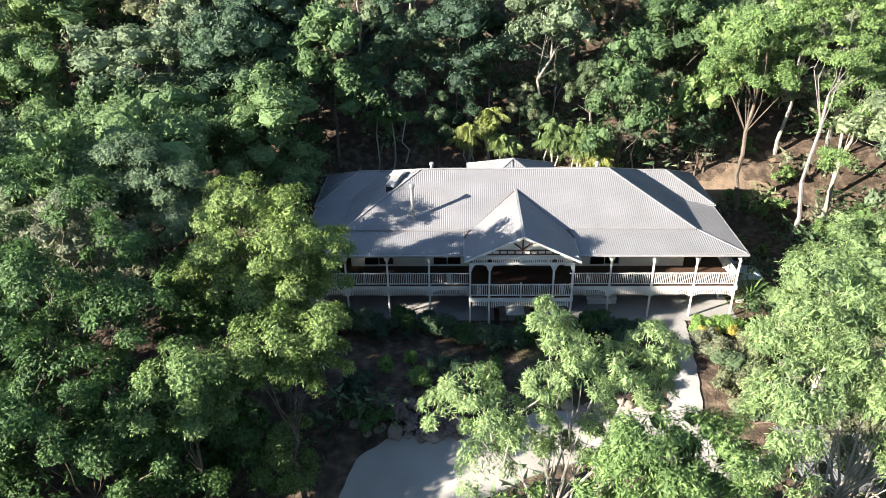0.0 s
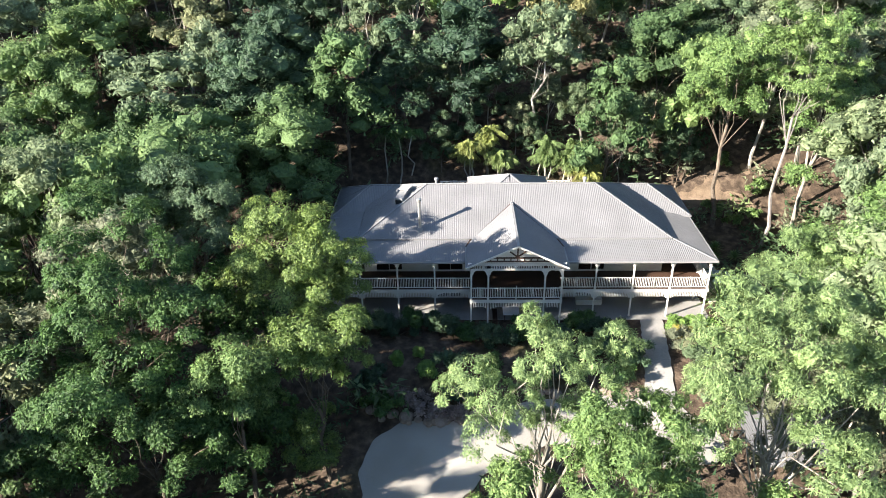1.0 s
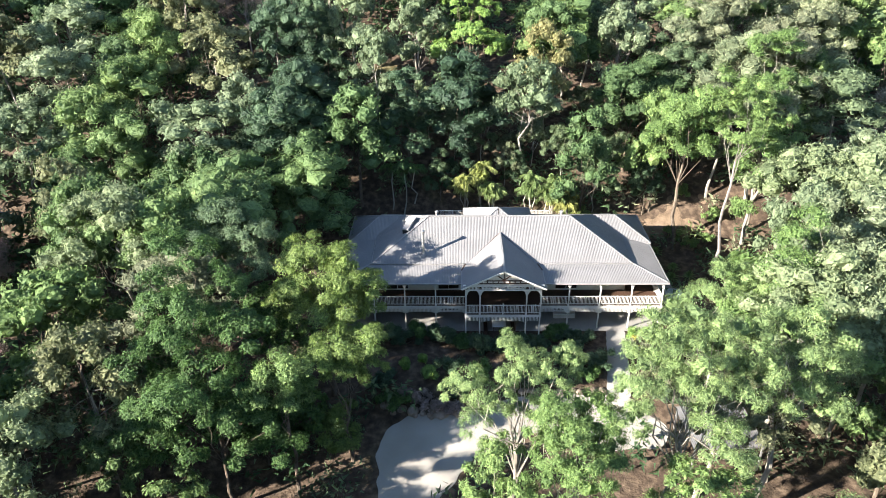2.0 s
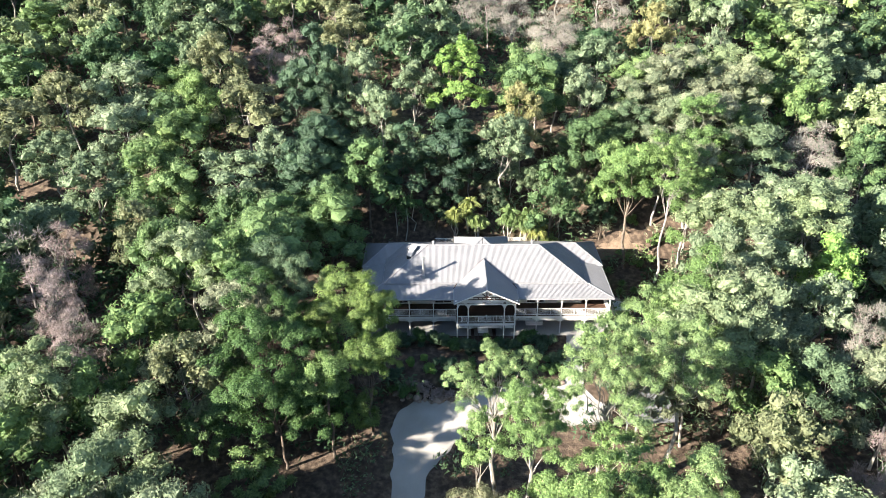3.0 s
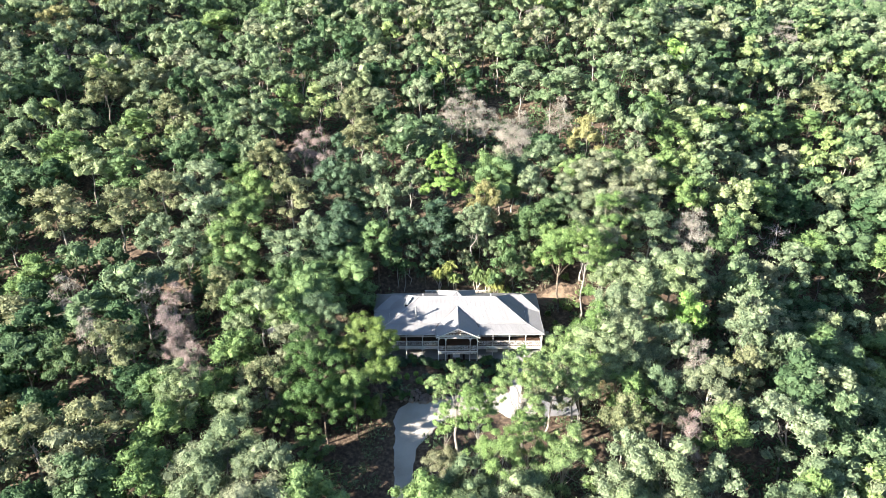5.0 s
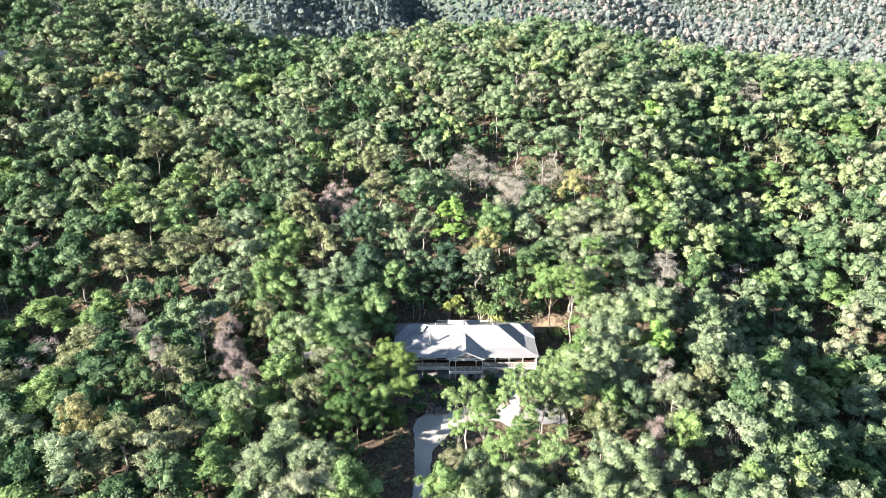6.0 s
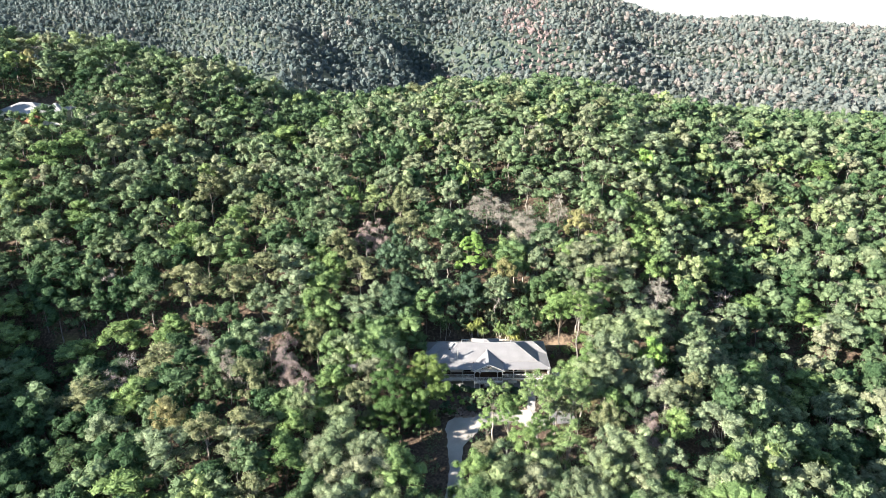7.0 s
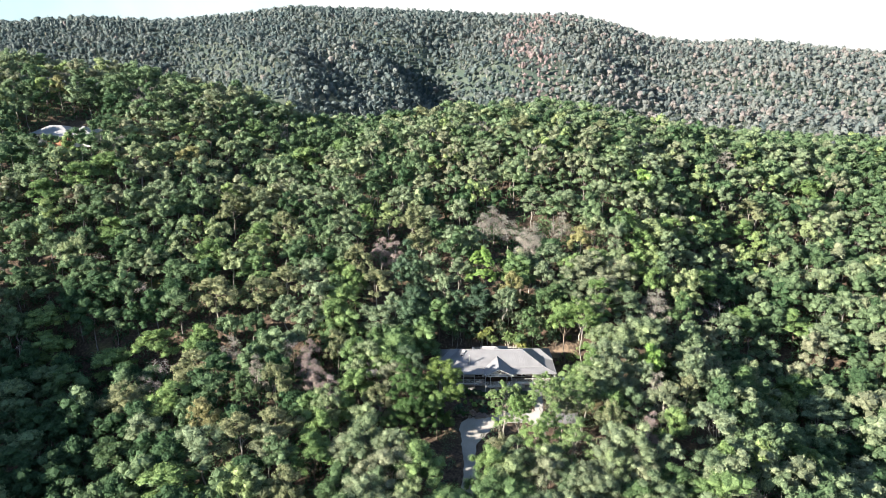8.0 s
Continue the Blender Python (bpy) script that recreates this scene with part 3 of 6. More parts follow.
wall(house, 0, WALL_Y, 0.15, 3.5, 12.2, DECK, 5.85, [(a, b, DECK + 0.02, 4.75) for a, b in UP_DOORS if a > 3.5], M_CREAM, "cream weatherboard verandah wall")
wall(house, 0, WALL_Y, 0.15, -3.5, 3.5, DECK, 5.85, [(a, b, DECK + 0.02, 4.75) for a, b in UP_DOORS if -3.5 < a and b < 3.5], M_TIMBER, "dark brown timber wall behind the entrance deck")
wall(house, 0, WALL_Y, 0.15, -12.2, 12.2, -0.05, DECK - 0.2, [(a, b, 0.02, 2.1) for a, b in LOW_DOORS], M_BEIGE, "beige rendered lower wall")
for a, b in UP_DOORS:
    sliding_door(house, a, b, WALL_Y + 0.02, DECK + 0.02, 4.75)
for a, b in LOW_DOORS:
    sliding_door(house, a, b, WALL_Y + 0.02, 0.02, 2.1)
for s in (-1, 1):
    wall(house, 1, min(s * 12.2, s * 12.05), 0.15, WALL_Y + 0.15, 13.0, -0.05, 5.85, [(4.2, 5.2, DECK + 0.02, 4.7)], M_CREAM)
    wall(house, 1, min(s * 15.0, s * 14.85), 0.15, 7.6, 13.4, -0.05, 5.35, [(9, 11, 3.6, 4.8)], M_CREAM)
    wall(house, 0, 7.45, 0.15, *sorted((s * 12.05, s * 15.0)), -0.05, 5.35, [], M_CREAM)
    wall(house, 0, 13.25, 0.15, *sorted((s * 12.05, s * 14.85)), -0.05, 5.35, [], M_CREAM)
wall(house, 0, 12.85, 0.15, -12.05, 12.05, -0.05, 5.85, [(-2, 2, 3.3, 4.8)], M_CREAM)
part("floor", boxed(-12.05, 12.05, WALL_Y + 0.15, 12.85, DECK - 0.15, DECK), M_TIMBER, house)
part("floor", boxed(-12.05, 12.05, WALL_Y + 0.15, 12.85, -0.06, 0.0), M_CONC, house)
part("ceiling", boxed(-12.04, 12.04, WALL_Y + 0.16, 12.84, 5.2, 5.28), M_PAINT, house)
part("patio", boxed(-15.6, 15.6, -0.5, WALL_Y, -0.35, 0.02, bevel=0.02), M_CONC, house, "grey concrete patio slab")
part("patio", boxed(-3.75, 3.75, -2.0, -0.5, -0.5, -0.02, bevel=0.02), M_CONC, house)
for s in (-1, 1):
    part("patio", boxed(*sorted((s * 12.2, s * 15.6)), WALL_Y, 7.4, -0.35, 0.02), M_CONC, house)

# decks: boards that can be told apart
deck = part("deck_frame", boxed(-15.1, 15.1, 0.02, WALL_Y, DECK - 0.2, DECK - 0.035), M_TRIM, house)
part("deck_frame", boxed(-3.55, 3.55, -1.5, 0.02, DECK - 0.2, DECK - 0.035), M_TRIM, house)
for s in (-1, 1):
    part("deck_frame", boxed(*sorted((s * 12.2, s * 15.1)), WALL_Y, 7.4, DECK - 0.2, DECK - 0.002), M_TIMBER, house)
board = boxed(-15.1, 15.1, 0, 0.13, DECK - 0.035, DECK)
b0 = part("deck_board", board, M_TIMBER, deck)
short = part("deck_board", boxed(-3.55, 3.55, 0, 0.13, DECK - 0.035, DECK), M_TIMBER, deck)
b0.location.y, short.location.y = 0.03, -1.5
for k in range(1, 20):
    o = new("deck_board", b0.data)
    o.parent, o.location.y = deck, 0.03 + 0.138 * k
for k in range(1, 11):
    o = new("deck_board", short.data)
    o.parent, o.location.y = deck, -1.5 + 0.138 * k

POSTS = [3.45, 6.3, 9.22, 12.15, 15.05]


def bracket(bm, x, y, z, d, axis=0):
    """A curved verandah bracket at a post's head."""
    n = 6
    pts = [(0.0, 0.0), (0.5, 0.0)] + [(0.5 - 0.42 * math.sin(math.pi / 2 * k / n) , -0.08 - 0.42 * (1 - math.cos(math.pi / 2 * k / n))) for k in range(n + 1)] + [(0.0, -0.5)]
    f = [bm.verts.new((x + d * p, y - 0.02, z + q) if axis == 0 else (x - 0.02, y + d * p, z + q)) for p, q in pts]
    g = [bm.verts.new((x + d * p, y + 0.02, z + q) if axis == 0 else (x + 0.02, y + d * p, z + q)) for p, q in pts]
    bm.faces.new(f)
    bm.faces.new(g[::-1])
    for i in range(len(pts)):
        j = (i + 1) % len(pts)
        bm.faces.new((f[j], f[i], g[i], g[j]))


def post(x, y, z0, z1, low_top, ends):
    """A chamfered verandah post through both storeys with capitals and brackets."""
    h = 0.065
    bm = boxed(x - h, x + h, y - h, y + h, z0, z1, bevel=0.015)
    p = part("verandah_post", bm, M_PAINT, house, "white timber verandah post")
    for z, w, t in ((z1 - 0.55, 0.03, 0.035), (z1 - 0.64, 0.02, 0.03), (DECK, 0.02, 0.14)):
        part("moulding", boxed(x - h - w, x + h + w, y - h - w, y + h + w, z, z + t, bevel=0.008), M_PAINT, p)
    for d in ends:
        bm = bmesh.new()
        bracket(bm, x + d * h, y, z1, d)
        part("bracket", bm, M_PAINT, p)
    return p


SHARED, SLATS = {}, {}


def balustrade(x0, x1, y, z, parent=house):
    """Rails with single balusters and a small panel of cross bars in the middle."""
    top = part("balustrade", boxed(x0, x1, y - 0.045, y + 0.045, z + 0.98, z + 1.04, bevel=0.012), M_PAINT, parent, "white slatted timber balustrade")
    n = int((x1 - x0) / 0.125)
    if "baluster" not in SHARED:
        SHARED["baluster"] = part("baluster", boxed(-0.02, 0.02, -0.02, 0.02, 0.2, 0.98), M_PAINT, top).data
        first = [c for c in top.children if c.name.startswith("baluster")][0]
    else:
        first = new("baluster", SHARED["baluster"])
    for k in range(1, n):
        o = first if k == 1 else new("baluster", first.data)
        o.parent = top
        o.location = (x0 + (x1 - x0) * k / n, y, z)
    part("bottom_rail", boxed(x0, x1, y - 0.03, y + 0.03, z + 0.14, z + 0.2), M_PAINT, top)
    for dx in (-0.16, 0.0, 0.16):
        mid = (x0 + x1) / 2 + dx
        part("crest_bar", boxed(mid - 0.02, mid + 0.02, y - 0.075, y - 0.046, z + 0.2, z + 1.12), M_PAINT, top)


def side_balustrade(x, y0, y1, z):
    top = part("balustrade", boxed(x - 0.045, x + 0.045, y0, y1, z + 0.98, z + 1.04, bevel=0.012), M_PAINT, house)
    part("bottom_rail", boxed(x - 0.03, x + 0.03, y0, y1, z + 0.14, z + 0.2), M_PAINT, top)
    n = int((y1 - y0) / 0.125)
    for k in range(1, n):
        o = new("baluster", SHARED["baluster"])
        o.parent, o.location = top, (x, y0 + (y1 - y0) * k / n, z)


def fretwork(x0, x1, y, z, drop=0.38, arch=0.22):
    """A valance of short slats under a beam, cut to a low arch between posts."""
    rail = part("valance", boxed(x0, x1, y - 0.03, y + 0.03, z - 0.05, z), M_PAINT, house, "white slatted timber valance")
    n = int((x1 - x0) / 0.125)
    for k in range(1, n):
        f = abs(2 * k / n - 1)
        size = drop + arch * max(f - 0.72, 0) / 0.28
        key = round(size, 2)
        if key not in SLATS:
            bm = boxed(-0.033, 0.033, -0.012, 0.012, -0.05 - key, -0.05)
            o = part("slat", bm, M_PAINT, rail)
            SLATS[key] = o.data
        else:
            o = new("slat", SLATS[key])
            o.parent = rail
        o.location = (x0 + (x1 - x0) * k / n, y, z)


for s in (-1, 1):
    for i, x in enumerate(POSTS[1:], 1):
        post(s * x, 0, 0.0, 5.14, DECK, (-1, 1) if i < 4 else (-s,))
        a, b = sorted((s * POSTS[i - 1], s * x))
        balustrade(a + 0.07, b - 0.07, 0, DECK)
        fretwork(a + 0.07, b - 0.07, 0, DECK - 0.28)
        for e, d in ((a, 1), (b, -1)):
            bm = bmesh.new()
            bracket(bm, e + d * 0.065, 0, DECK - 0.33, d)
            part("arch_bracket", bm, M_PAINT, house)
    part("deck_beam", boxed(*sorted((s * 15.12, s * 3.5)), -0.09, -0.02, DECK - 0.29, DECK - 0.01, bevel=0.01), M_PAINT, house, "white deck fascia beam")
    part("eave_beam", boxed(*sorted((s * 15.12, s * 3.5)), -0.06, 0.06, 5.0, 5.14), M_PAINT, house)
    part("deck_beam", boxed(*sorted((s * 15.12, s * 15.19)), -0.09, 7.4, DECK - 0.29, DECK - 0.01), M_PAINT, house)
    part("eave_beam", boxed(*sorted((s * 15.0, s * 15.12)), 0.06, 7.4, 5.0, 5.14), M_PAINT, house)
    for y in (2.5, 5.0, 7.3):
        post(s * 15.05, y, 0.0, 5.14, DECK, ())
    for y0, y1 in ((0.07, 2.43), (2.57, 4.93), (5.07, 7.23)):
        side_balustrade(s * 15.05, y0, y1, DECK)

# the projecting gable
GFY = -1.5
for x, ends in ((-3.45, (1,)), (-2.15, (-1, 1)), (2.15, (-1, 1)), (3.45, (-1,))):
    post(x, GFY, -0.35, 5.3, DECK, ends)
for a, b in ((-3.38, -2.22), (-2.08, -0.04), (0.04, 2.08), (2.22, 3.38)):
    balustrade(a, b, GFY, DECK)
part("newel", boxed(-0.05, 0.05, GFY - 0.05, GFY + 0.05, DECK, DECK + 1.2, bevel=0.01), M_PAINT, house)
for a, b in ((-3.38, -2.22), (-2.08, 2.08), (2.22, 3.38)):
    fretwork(a, b, GFY, DECK - 0.28)
    fretwork(a, b, GFY, 5.62, 0.26, 0.0)
part("deck_beam", boxed(-3.55, 3.55, GFY - 0.1, GFY - 0.03, DECK - 0.29, DECK - 0.01, bevel=0.01), M_PAINT, house, "white deck fascia beam")
part("gable_beam", boxed(-3.7, 3.7, GFY - 0.07, GFY + 0.07, 5.62, 5.82, bevel=0.01), M_PAINT, house)
part("gable_beam", boxed(-3.52, 3.52, GFY - 0.05, GFY + 0.05, 5.2, 5.32), M_PAINT, house)
gable = part("gable_panel", boxed(-0.3, 0.3, GFY + 0.0, GFY + 0.02, 5.8, 5.84), M_CREAM, house, "cream gable panel with dark brown struts")
bm = bmesh.new()
tri = [(-3.3, 5.82), (3.3, 5.82), (0.0, 7.36)]
f = [bm.verts.new((x, GFY - 0.02, z)) for x, z in tri]
g = [bm.verts.new((x, GFY + 0.04, z)) for x, z in tri]
bm.faces.new(f)
bm.faces.new(g[::-1])
for i in range(3):
    bm.faces.new((f[(i + 1) % 3], f[i], g[i], g[(i + 1) % 3]))
part("gable_board", bm, M_CREAM, gable)
for a, b in (((-2.2, 6.28), (2.2, 6.28)), ((-2.6, 5.98), (2.6, 5.98)), ((0, 6.28), (0, 7.25)), ((0, 6.35), (-0.75, 6.95)), ((0, 6.35), (0.75, 6.95))):
    part("strut", beam(bmesh.new(), (a[0], GFY - 0.05, a[1]), (b[0], GFY - 0.05, b[1]), 0.07, 0.1), M_TRIM, gable, "dark brown gable strut")
for k in range(-4, 5):
    x = k * 0.5
    part("strut", boxed(x - 0.045, x + 0.045, GFY - 0.08, GFY - 0.03, 5.98, 6.28), M_TRIM, gable)
for s in (-1, 1):
    part("barge_board", beam(bmesh.new(), (s * 3.86, -1.93, 5.56), (0, -1.93, 7.42), 0.05, 0.15), M_PAINT, house, "white barge board")
    slab([(s * 3.7, -1.85), (s * 0.01, -1.85), (s * 0.01, 2.6), (s * 3.7, 1.3)], lambda x, y: 7.38 - 0.474 * abs(x), 0.02, "gable_lining", M_PAINT, house)

# roof fittings
flue = tagged(empty("flue_pipe", (-7.52, 3.15, 6.3)), "tall grey metal chimney flue on the roof", "flue")
part("pipe", tube(bmesh.new(), [(0, 0, -0.1), (0, 0, 2.5)], [0.13, 0.13], 16), M_STEEL, flue)
part("cowl", tube(bmesh.new(), [(0, 0, 2.46), (0, 0, 2.52), (0, 0, 2.7), (0, 0, 2.76)], [0.14, 0.2, 0.2, 0.06], 16), M_STEEL, flue)
part("flashing", tube(bmesh.new(), [(0, 0, -0.15), (0, 0, 0.12), (0, 0, 0.2)], [0.28, 0.2, 0.135], 16), M_FLASH, flue)


def roof_vent(x, y, z):
    v = tagged(empty("roof_vent", (x, y, z)), "small round pale metal roof ventilator", "vent", "roof ventilators")
    part("neck", tube(bmesh.new(), [(0, 0, -0.4), (0, 0, 0.18)], [0.12, 0.12], 12), M_FLASH, v)
    part("dome", tube(bmesh.new(), [(0, 0, 0.16), (0, 0, 0.2), (0, 0, 0.34), (0, 0, 0.4), (0, 0, 0.42)], [0.13, 0.18, 0.19, 0.14, 0.04], 14), M_FLASH, v)


roof_vent(-6.3, 8.0, 8.35)
roof_vent(6.3, 8.0, 8.35)
hood = tagged(empty("roof_cowl_box", (-9.1, 6.9, 7.35)), "pale sheet-metal box cowl on the roof, its dark mouth painted black", "roof vent")
hood.rotation_euler.z, hood.scale = -0.3, (1.2, 1.1, 1.2)
bm = boxed(-0.3, 0.3, -0.9, 0.9, -0.35, 0.5, bevel=0.04)
for v in bm.verts:
    v.co.z += 0.16 * v.co.y
part("casing", bm, M_FLASH, hood)
# Black plate on the closed casing, painting the unlit inside of the mouth.
bm = boxed(-0.24, 0.24, -0.93, -0.87, -0.4, 0.22)
part("mouth", bm, M_BLACK, hood)
part("lid", boxed(-0.36, 0.36, 0.1, 1.0, 0.6, 0.66, bevel=0.01), M_PAINT, hood)

# rear terrace rails
for x0, x1 in ((-6.2, -3.3), (3.3, 6.0)):
    balustrade(x0, x1, 14.6, 4.6)
    rear = part("rear_deck", boxed(x0 - 0.2, x1 + 0.2, 13.2, 14.8, 4.4, 4.6), M_TIMBER, house)
    for x in (x0, x1):
        part("deck_post", boxed(x - 0.06, x + 0.06, 14.54, 14.66, 0.0, 4.4), M_PAINT, house)

# lantern and table on the entrance deck and patio
lamp = tagged(empty("hanging_lantern", (0.1, 0.4, 4.55)), "white hanging lantern above the entrance deck", "lamp")
part("shade", tube(bmesh.new(), [(0, 0, -0.2), (0, 0, -0.14), (0, 0, 0.14), (0, 0, 0.2)], [0.06, 0.13, 0.13, 0.05], 12), M_CLOTH, lamp)
part("cord", tube(bmesh.new(), [(0, 0, 0.2), (0, 0, 2.3)], [0.012, 0.012], 6), M_TRIM, lamp)
table = tagged(empty("outdoor_table", (-0.25, -0.35, 0.02)), "outdoor table with a white top on the patio", "table")
part("tabletop", boxed(-0.65, 0.65, -0.6, 0.6, 0.72, 0.77, bevel=0.015), M_CLOTH, table)
for x in (-0.55, 0.55):
    for y in (-0.5, 0.5):
        part("leg", boxed(x - 0.035, x + 0.035, y - 0.035, y + 0.035, 0, 0.72), M_TRIM, table)
bench = tagged(empty("patio_bench", (-1.55, -0.4, 0.02)), "dark timber bench beside the patio table", "bench", "patio benches")
part("seat", boxed(-0.2, 0.2, -0.75, 0.75, 0.4, 0.45, bevel=0.01), M_TRIM, bench)
part("backrest", boxed(-0.2, -0.15, -0.75, 0.75, 0.45, 0.9, bevel=0.01), M_TRIM, bench)
for y in (-0.65, 0.65):
    part("leg", boxed(-0.18, 0.18, y - 0.03, y + 0.03, 0, 0.4), M_TRIM, bench)
copy_thing(bench, Matrix.Translation((1.1, -0.4, 0.02)) @ Matrix.Rotation(math.pi, 4, "Z"))
chest = tagged(empty("storage_chest", (6.3, 1.9, 0.02)), "white storage chest against the lower wall", "chest")
part("body", boxed(-1.05, 1.05, -0.3, 0.3, 0, 0.45, bevel=0.02), M_PAINT, chest)
part("lid", boxed(-1.08, 1.08, -0.33, 0.33, 0.45, 0.5, bevel=0.015), M_CLOTH, chest)

# ---- plants ----
rng = np.random.default_rng(7)


def unit(v):
    return v / np.maximum(np.linalg.norm(v, axis=-1, keepdims=True), 1e-6)


def leaves(clumps, per, length, width, droop, flat=0.8, rnd=0.7, tri=False, core=0.45, r=rng, jitter=0.42):
    """Leaf blades on the outside of many clumps (x, y, z, radius): verts and faces."""
    clumps = np.asarray(clumps, float)
    n = len(clumps) * per
    c = np.repeat(clumps, per, axis=0)
    d = unit(r.normal(size=(n, 3)))
    if c.shape[1] > 4:
        away = unit(c[:, :3] - c[:, 4:7] + 1e-4)
        d = np.where((np.sum(d * away, 1) < -0.25)[:, None], -d, d)
    else:
        away = np.zeros((n, 3))
    d[:, 2] = np.where(d[:, 2] < -0.35, -d[:, 2], d[:, 2])
    rad = c[:, 3] * (core + (1 - core) * r.random(n) ** 0.45) * (0.85 + 0.3 * r.random(n))
    base = c[:, :3] + d * rad[:, None] * np.array([1, 1, flat])
    face = unit(d * 0.6 + away * 0.75 + r.normal(size=(n, 3)) * jitter + np.array([0, 0, 0.2]))
    a = unit(np.cross(face, r.normal(size=(n, 3))) + d * 0.25 + np.array([0, 0, -droop]) * 0.8)
    b = unit(np.cross(face, a))
    size = (0.65 + 0.7 * r.random(n))[:, None]
    la, wb = a * length * size, b * width * size * 0.5
    if tri:
        v = np.stack((base - wb, base + wb, base + la), 1)
        return v.reshape(-1, 3), np.arange(3 * n).reshape(-1, 3)
    v = np.stack((base, base + la * 0.45 + wb, base + la, base + la * 0.45 - wb), 1)
    return v.reshape(-1, 3), np.arange(4 * n).reshape(-1, 4)


PHI = (1 + 5 ** 0.5) / 2
ICO = unit(np.array([[-1, PHI, 0], [1, PHI, 0], [-1, -PHI, 0], [1, -PHI, 0], [0, -1, PHI], [0, 1, PHI], [0, -1, -PHI], [0, 1, -PHI], [PHI, 0, -1], [PHI, 0, 1], [-PHI, 0, -1], [-PHI, 0, 1]], float))
ICO_F = np.array([[i, j, k] for i in range(12) for j in range(i + 1, 12) for k in range(j + 1, 12) if max(np.linalg.norm(ICO[i] - ICO[j]), np.linalg.norm(ICO[j] - ICO[k]), np.linalg.norm(ICO[i] - ICO[k])) < 1.2])
ICO_F = np.array([f if np.dot(np.cross(ICO[f[1]] - ICO[f[0]], ICO[f[2]] - ICO[f[0]]), ICO[f].sum(0)) > 0 else f[::-1] for f in ICO_F])


def refined(v, f):
    """Each face of a ball cut in four."""
    mid, out, v = {}, [], list(v)

    def half(a, b):
        key = (min(a, b), max(a, b))
        if key not in mid:
            mid[key] = len(v)
            v.append(unit(v[a] + v[b]))
        return mid[key]

    for a, b, c in f:
        d, e, g = half(a, b), half(b, c), half(c, a)
        out += [(a, d, g), (b, e, d), (c, g, e), (d, e, g)]
    return np.array(v), np.array(out)


BALL, BALL_F = refined(ICO, ICO_F)
BALL_F = BALL_F[BALL[BALL_F].mean(1)[:, 2] > -0.62]


def cores(lobes, k, r, flat=0.85, rough=0.3, ball=BALL, ball_f=BALL_F):
    """Rough, uneven leafy masses filling the clumps."""
    c = np.asarray(lobes, float)
    n, m = len(c), len(ball)
    turn = r.random(n) * 6.28
    ca, sa = np.cos(turn)[:, None], np.sin(turn)[:, None]
    x, y, z = ball.T
    v = np.stack((ca * x - sa * y, sa * x + ca * y, np.repeat(z[None], n, 0)), -1)
    v = v * (c[:, 3, None] * k * (1 - rough + 2 * rough * r.random((n, m))))[:, :, None]
    v += r.normal(size=v.shape) * (0.07 * c[:, 3])[:, None, None]
    v[:, :, 2] *= flat
    v += c[:, None, :3]
    return v.reshape(-1, 3), (ball_f[None] + m * np.arange(n)[:, None, None]).reshape(-1, 3)


def as_tris(f):
    return f if f.shape[1] == 3 else np.concatenate((f[:, [0, 1, 2]], f[:, [0, 2, 3]]))


def limb_points(a, b, sag, r, n=4, wander=0.06):
    a, b = np.asarray(a, float), np.asarray(b, float)
    t = np.linspace(0, 1, n + 1)[:, None]
    p = a + (b - a) * t
    p[:, 2] += sag * np.sin(t[:, 0] * math.pi)
    p[1:-1] += r.normal(size=(n - 1, 3)) * wander * np.linalg.norm(b - a)
    return p


def gum_plan(h, spread_r, count, r, lean=0.6, deep=0.5, sub=3, tight=0.55, puff=1.0):
    """Trunk top, clumps and lobes of an open-crowned gum."""
    top = np.array([r.normal() * lean, r.normal() * lean, h * 0.62])
    clumps, lobes = [], []
    for k in range(count):
        a = 2 * math.pi * (k * 0.618 + 0.12 * r.random())
        f = math.sqrt((k + 0.5) / count)
        rr = spread_r * f * (0.8 + 0.3 * r.random())
        z = h * (0.97 - deep * f ** 1.7) + r.normal() * 0.06 * h
        cr = puff * spread_r * (0.32 + 0.12 * r.random())
        x, y, z = top[0] + rr * math.cos(a), top[1] + rr * math.sin(a), z - 0.6
        lobes.append((x, y, z, cr))
        for j in range(sub):
            o = unit(r.normal(size=3)) * cr * tight
            clumps.append((x + o[0], y + o[1], z + o[2] * 0.7, cr * ((0.6 if sub < 5 else 0.36) + 0.22 * r.random()), 0.5 * (x + top[0]), 0.5 * (y + top[1]), 0.5 * (z - 0.4 * cr + 0.6 * h)))
    return top, clumps, lobes


def head_plan(heads, r, sub=7):
    """A tree whose foliage sits in separate heads at the ends of its limbs: (x, y, z, radius) each."""
    mean = np.mean([h[:3] for h in heads], axis=0)
    top = np.array([mean[0] * 0.6, mean[1] * 0.6, mean[2] * 0.7])
    clumps = []
    for x, y, z, cr in heads:
        clumps.append((x, y, z + 0.2 * cr, 0.6 * cr, x, y, z - 0.5 * cr))
        for j in range(sub - 1):
            o = unit(r.normal(size=3)) * cr * 0.85
            clumps.append((x + o[0], y + o[1], z + o[2] * 0.7, cr * (0.3 + 0.2 * r.random()), x, y, z - 0.5 * cr))
    return top, clumps, list(heads)


